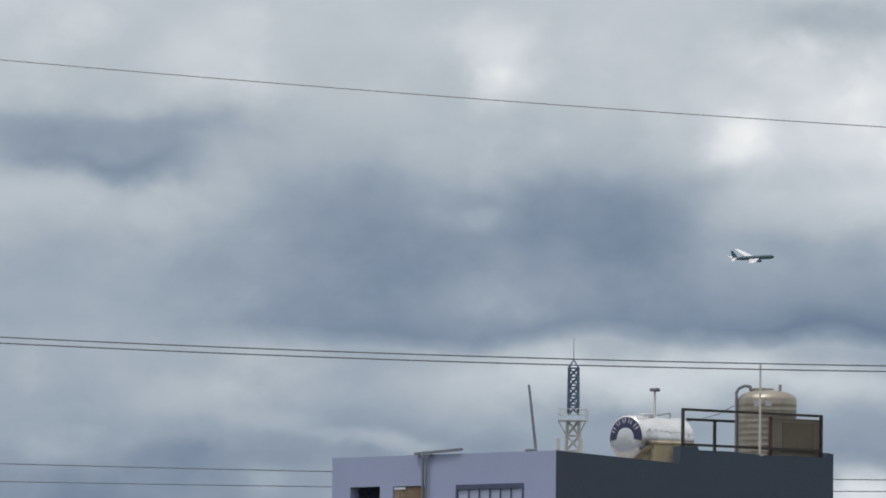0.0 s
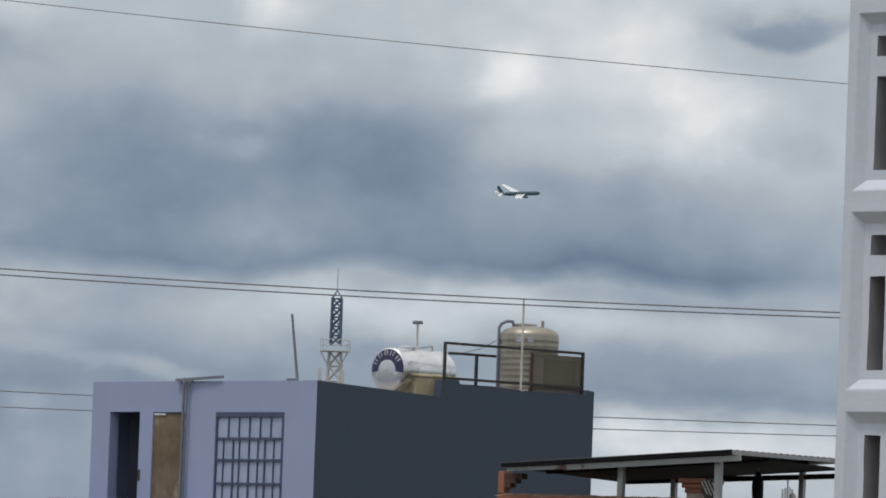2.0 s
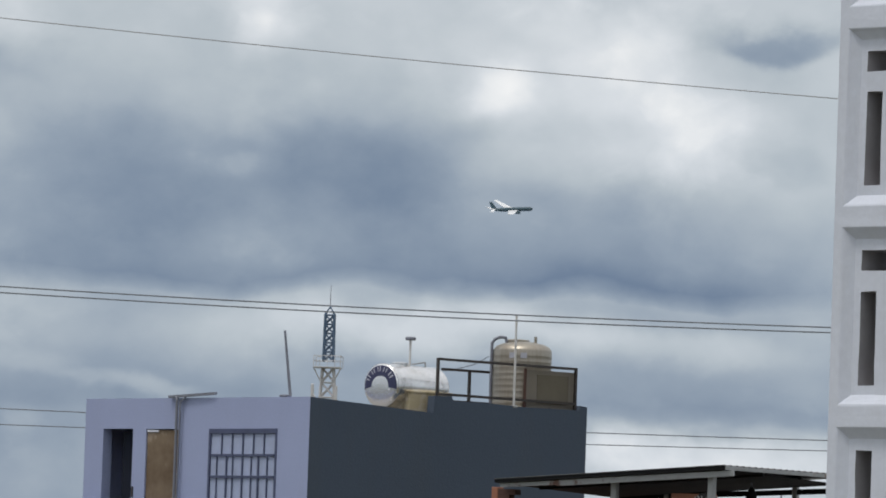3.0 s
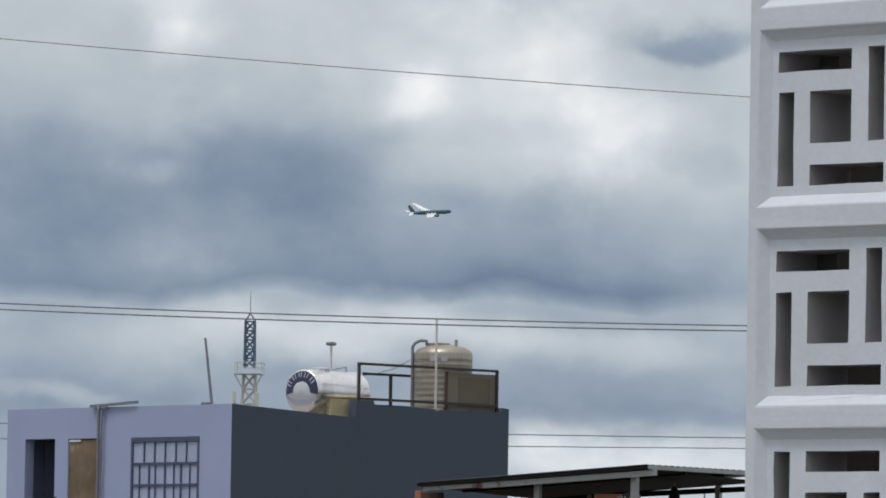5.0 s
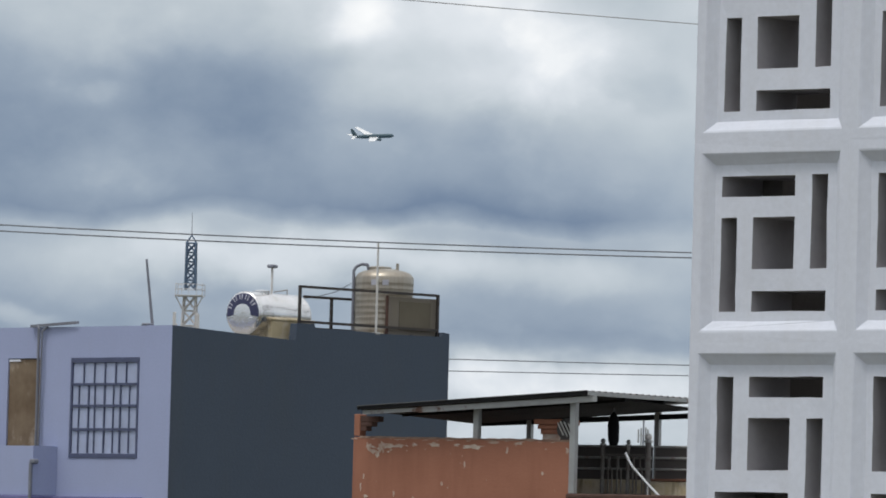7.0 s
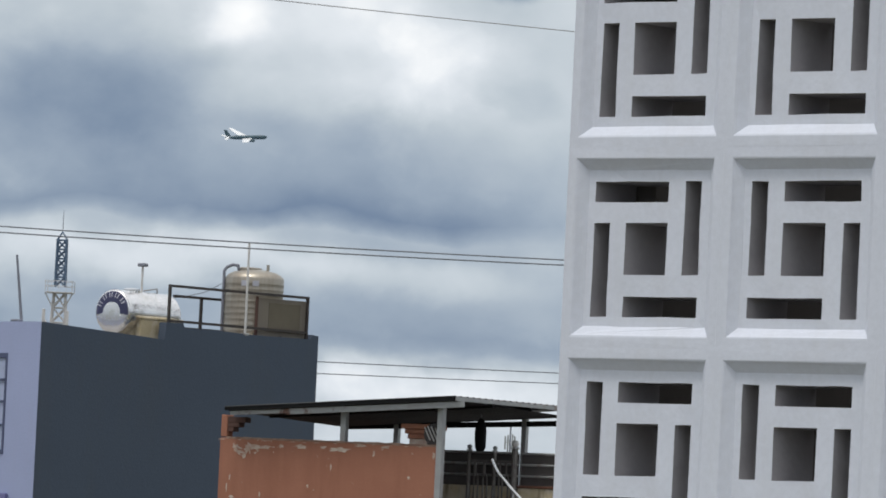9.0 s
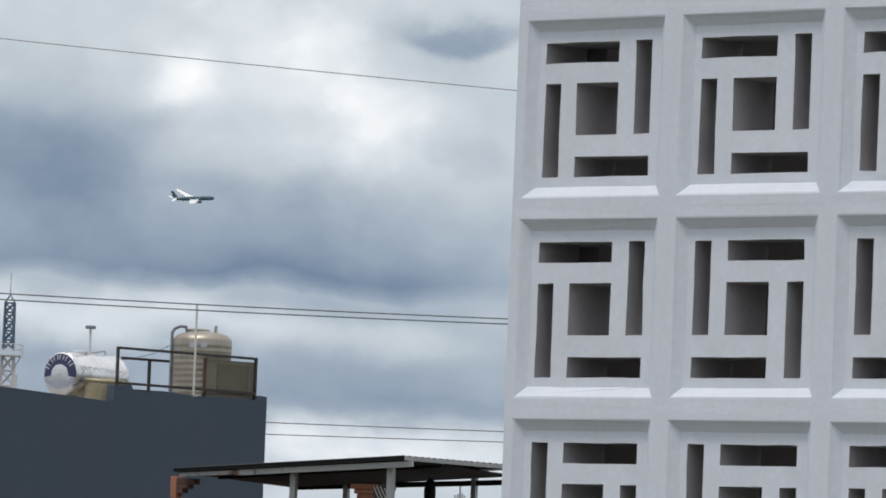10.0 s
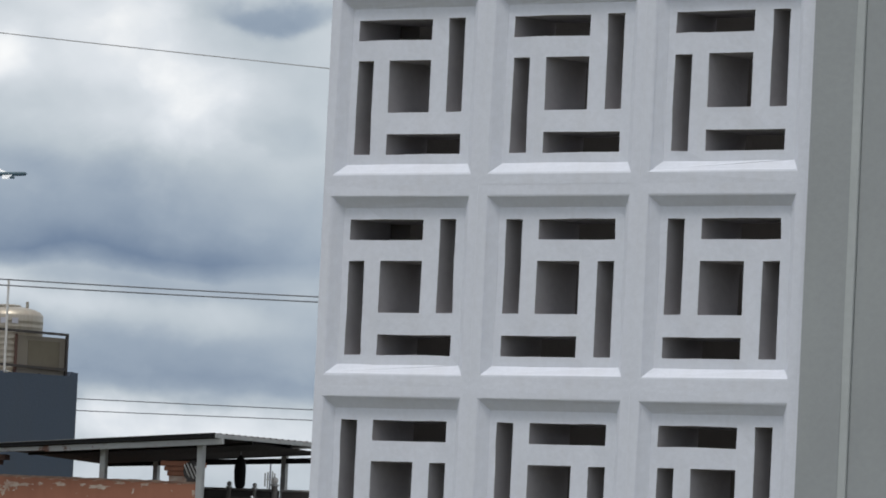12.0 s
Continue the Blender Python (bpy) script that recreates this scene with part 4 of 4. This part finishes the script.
def make_terrace_things():
    low = on_terrace("parapet", 2.5, 2.06, 6.74, "low stained cream parapet along the terrace", "parapet")
    part("parapet_body", boxed(0, 1.49, 0, 0.14, 0, 0.31, bevel=0.008), CREAM, low)
    part("parapet_body", boxed(1.50, 4.2, 0, 0.14, 0, 0.29, bevel=0.008), CREAM, low)
    part("parapet_cap", boxed(1.48, 4.22, -0.03, 0.17, 0.293, 0.33, bevel=0.008), RUST, low)
    for x0, x1 in ((2.52, 3.98), (4.03, 6.6)):
        rail = on_terrace("railing", x0, 2.1, 7.05, "dark panelled railing with three thin steel rails", "railing")
        part("panel", boxed(0, x1 - x0, 0.03, 0.045, -0.02, 0.50), PANEL_DARK, rail, "dark sheet panel")
        for z in (0.16, 0.33, 0.50):
            bm = bmesh.new()
            rod(bm, (0, 0, z), (x1 - x0, 0, z), 0.018, n=8)
            part("rail", bm, ZINC, rail)
    gate = on_terrace("gate", 3.18, 2.0, 6.74, "grey steel gate with curved bars and ball finials", "gate")
    for x, r, h in ((0.0, 0.032, 0.85), (0.45, 0.030, 0.84), (0.80, 0.046, 0.90)):
        bm = bmesh.new()
        rod(bm, (x, 0, 0), (x, 0, h), r, n=10)
        post = part("post", bm, GATE_STEEL, gate)
        bm = bmesh.new()
        bmesh.ops.create_uvsphere(bm, u_segments=14, v_segments=8, radius=r * 1.2, matrix=Matrix.Translation((x, 0, h + r * 1.1)))
        # the big ball is painted white in place of a bright glint
        part("finial", bm, ZINC if r < 0.04 else WHITE_STEEL, post, "ball finial, white on the thick post for its glint", smooth=True)
        part("collar", lathe(bmesh.new(), [(r * 1.5, h - 0.03), (r * 1.5, h)], 12), ZINC, post).location = (x, 0, 0)
    for z in (0.08, 0.68):
        for x0, x1 in ((0.03, 0.42), (0.48, 0.76)):
            part("cross_rail", bar(bmesh.new(), (x0, 0, z), (x1, 0, z), 0.03, 0.03), GATE_STEEL, gate)
    for x, bend in ((0.10, 0.0), (0.17, 0.05), (0.26, -0.0), (0.33, 0.05), (0.54, 0.0), (0.60, 0.05), (0.70, 0.04)):
        bm = bmesh.new()
        bent(bm, [(x - bend, 0, 0.66), (x - bend, 0, 0.52), (x, 0, 0.42), (x, 0, 0.10)] if bend else [(x, 0, 0.66), (x, 0, 0.10)], 0.013)
        part("gate_bar", bm, GATE_STEEL, gate)
    hand = on_terrace("stair_handrail", 4.07, 1.2, 6.72, "bright stainless handrail running down the steps", "handrail")
    bm = bmesh.new()
    bent(bm, [(0, 0, 0.71), (0.06, 0, 0.60), (0.13, 0, 0.50), (0.40, 0, 0.25), (0.67, 0, 0.02)], 0.022)
    part("tube", bm, CHROME, hand)
    bm = bmesh.new()
    rod(bm, (0.40, 0, 0.0), (0.40, 0, 0.25), 0.014)
    part("support", bm, CHROME, hand)
    # black sack hanging from the canopy
    sack = on_terrace("hanging_sack", 3.36, 2.0, 8.16, "black cloth sack hanging under the canopy", "sack")
    bm = lathe(bmesh.new(), [(0.03, -0.60), (0.06, -0.595), (0.085, -0.54), (0.10, -0.44), (0.094, -0.30), (0.08, -0.18), (0.05, -0.14), (0.015, -0.10)], 16)
    for v in bm.verts:
        v.co.x += 0.02 * noise.noise(v.co * 9)
        v.co.y *= 0.7
    part("bag", bm, CANVAS, sack, smooth=True)
    bm = bmesh.new()
    rod(bm, (0, 0, -0.13), (0, 0, 0.02), 0.010)
    part("cord", bm, CABLE, sack)
    # round fan guard by the column
    fan = on_terrace("fan", 3.70, 0.10, 7.58, "round dark fan with pale slats lying on the parapet", "fan")
    bm = bmesh.new()
    bmesh.ops.create_cone(bm, cap_ends=True, segments=28, radius1=0.165, radius2=0.15, depth=0.08, matrix=Matrix.Translation((0, 0.03, 0.165)) @ pose(0, 0, 0, 90))
    part("motor_case", bm, BLACK_STEEL, fan)
    for i in range(4):
        x = -0.08 + 0.06 * i
        h = math.sqrt(0.14 ** 2 - x * x)
        part("guard_slat", bar(bmesh.new(), (x - h * 0.45, -0.016, 0.165 + h * 0.8), (x + h * 0.45, -0.016, 0.165 - h * 0.8), 0.026, 0.012), WHITE_STEEL, fan)
    part("foot", boxed(-0.09, 0.09, -0.02, 0.07, 0.0, 0.03, bevel=0.006), BLACK_STEEL, fan)
    # far rooftop aerials
    aerial = thing("aerial", pose(-7.2, 300, 0), "cluster of pale far rooftop aerials", "antenna")
    bm = bmesh.new()
    rod(bm, (0, 0, 0), (0, 0, 12.9), 0.05, 0.04, n=6)
    part("pole", bm, PIPE, aerial)
    for x, z, h in ((-0.22, 11.9, 0.8), (-0.10, 11.8, 1.0), (0.10, 11.8, 1.05), (0.20, 11.9, 0.8)):
        part("panel_antenna", boxed(x - 0.035, x + 0.035, -0.1, 0.02, z, z + h * 0.75, bevel=0.01), ZINC, aerial)
    part("cross_arm", boxed(-0.24, 0.24, -0.03, 0.03, 12.2, 12.24), MAST_WHITE, aerial)


make_terrace_things()


# ---- overhead lines ----
def wire(points, r, label, group, sheath=CABLE):
    """A hanging cable through three places, as a parabola in x."""
    bm = bmesh.new()
    (x0, y0, z0), (x1, y1, z1), (x2, y2, z2) = points
    ring_last = None
    n, k = 90, 6
    for i in range(n + 1):
        x = x0 + (x2 - x0) * i / n
        z = z0 * (x - x1) * (x - x2) / ((x0 - x1) * (x0 - x2)) + z1 * (x - x0) * (x - x2) / ((x1 - x0) * (x1 - x2)) + z2 * (x - x0) * (x - x1) / ((x2 - x0) * (x2 - x1))
        y = y0 + (y2 - y0) * i / n
        ring = [bm.verts.new((x, y + r * math.cos(2 * math.pi * j / k), z + r * math.sin(2 * math.pi * j / k))) for j in range(k)]
        if ring_last:
            for j in range(k):
                bm.faces.new((ring_last[j], ring_last[(j + 1) % k], ring[(j + 1) % k], ring[j]))
        else:
            bm.faces.new(ring[::-1])
        ring_last = ring
    bm.faces.new(ring_last)
    tagged(part("power_line", bm, sheath), label, "cable", group)


wire([(-14, 40, 9.924), (-4.46, 40, 8.997), (6, 40, 8.477)], 0.0031, "single thin pale overhead cable across the sky", "overhead lines", CABLE_PALE)
wire([(-18, 45, 8.53), (-5.65, 45, 7.728), (6, 45, 7.753)], 0.0052, "thin overhead cable of a close pair", "overhead lines")
wire([(-18, 45, 8.52), (-5.65, 45, 7.687), (6, 45, 7.745)], 0.0052, "thin overhead cable of a close pair", "overhead lines")
wire([(-60, 170, 12.25), (-21.72, 170, 11.165), (20, 170, 11.30)], 0.015, "thin cable passing behind the house", "far overhead lines")
wire([(-60, 170, 11.5), (-21.72, 170, 10.78), (20, 170, 11.14)], 0.014, "thin cable passing behind the house", "far overhead lines")


# ---- airliner ----
def make_airliner():
    plane = thing("airliner", pose(-309.5, 4750, 318.9, 0, -3.5, 8) @ Matrix.Scale(1.9, 4), "distant airliner with a dark teal body and white wings", "airliner")
    L, r = 15.6, 0.78
    prof = [(0.05, -L * 0.5), (0.25, -L * 0.46), (0.5, -L * 0.38), (r, -L * 0.24), (r, L * 0.40), (r * 0.85, L * 0.455), (r * 0.5, L * 0.485), (0.1, L * 0.5)]
    part("fuselage", lathe(bmesh.new(), prof, 20, axis="X"), PLANE_TEAL, plane, "dark teal fuselage", smooth=True)

    def fin(name, pts, thick, mat, up):
        bm = bmesh.new()
        o = Vector(up) * thick
        a = [bm.verts.new(Vector(p) + o) for p in pts]
        b = [bm.verts.new(Vector(p) - o) for p in pts]
        bm.faces.new(a)
        bm.faces.new(b[::-1])
        for i in range(len(a)):
            j = (i + 1) % len(a)
            bm.faces.new((a[i], b[i], b[j], a[j]))
        part(name, bm, mat, plane, "white wing" if name == "wing" else "")

    fin("wing", [(2.2, 0.5, -0.3), (-1.6, 0.5, -0.3), (-6.0, 8.2, 4.0), (-4.9, 8.2, 4.0)], 0.09, PLANE_WHITE, (0, -0.2, 1))
    fin("wing", [(2.2, -0.5, -0.3), (-1.4, -0.5, -0.4), (-1.9, -5.2, -2.1), (0.3, -5.2, -2.1)], 0.09, PLANE_WHITE, (0, 0.2, 1))
    fin("tailplane", [(-6.2, 0.3, 0.2), (-7.6, 0.3, 0.2), (-9.4, 2.6, 1.2), (-8.5, 2.6, 1.2)], 0.06, PLANE_WHITE, (0, -0.1, 1))
    fin("tailplane", [(-6.0, -0.3, 0.2), (-7.4, -0.3, 0.2), (-8.3, -2.6, -1.0), (-7.2, -2.6, -1.0)], 0.06, PLANE_WHITE, (0, 0.1, 1))
    fin("tail_fin", [(-5.6, 0, 0.5), (-7.5, 0, 0.4), (-8.3, 0, 2.9), (-7.3, 0, 2.9)], 0.08, PLANE_TEAL, (0, 1, 0))
    bm = lathe(bmesh.new(), [(0.3, -0.9), (0.45, -0.4), (0.5, 0.6), (0.42, 0.9)], 16, axis="X")
    part("engine", bm, PLANE_TEAL, plane, smooth=True).location = (2.0, -2.6, -1.45)
    bm = lathe(bmesh.new(), [(0.3, -0.9), (0.45, -0.4), (0.5, 0.6), (0.42, 0.9)], 16, axis="X")
    part("engine", bm, PLANE_TEAL, plane, smooth=True).location = (2.0, 2.6, -0.6)


make_airliner()
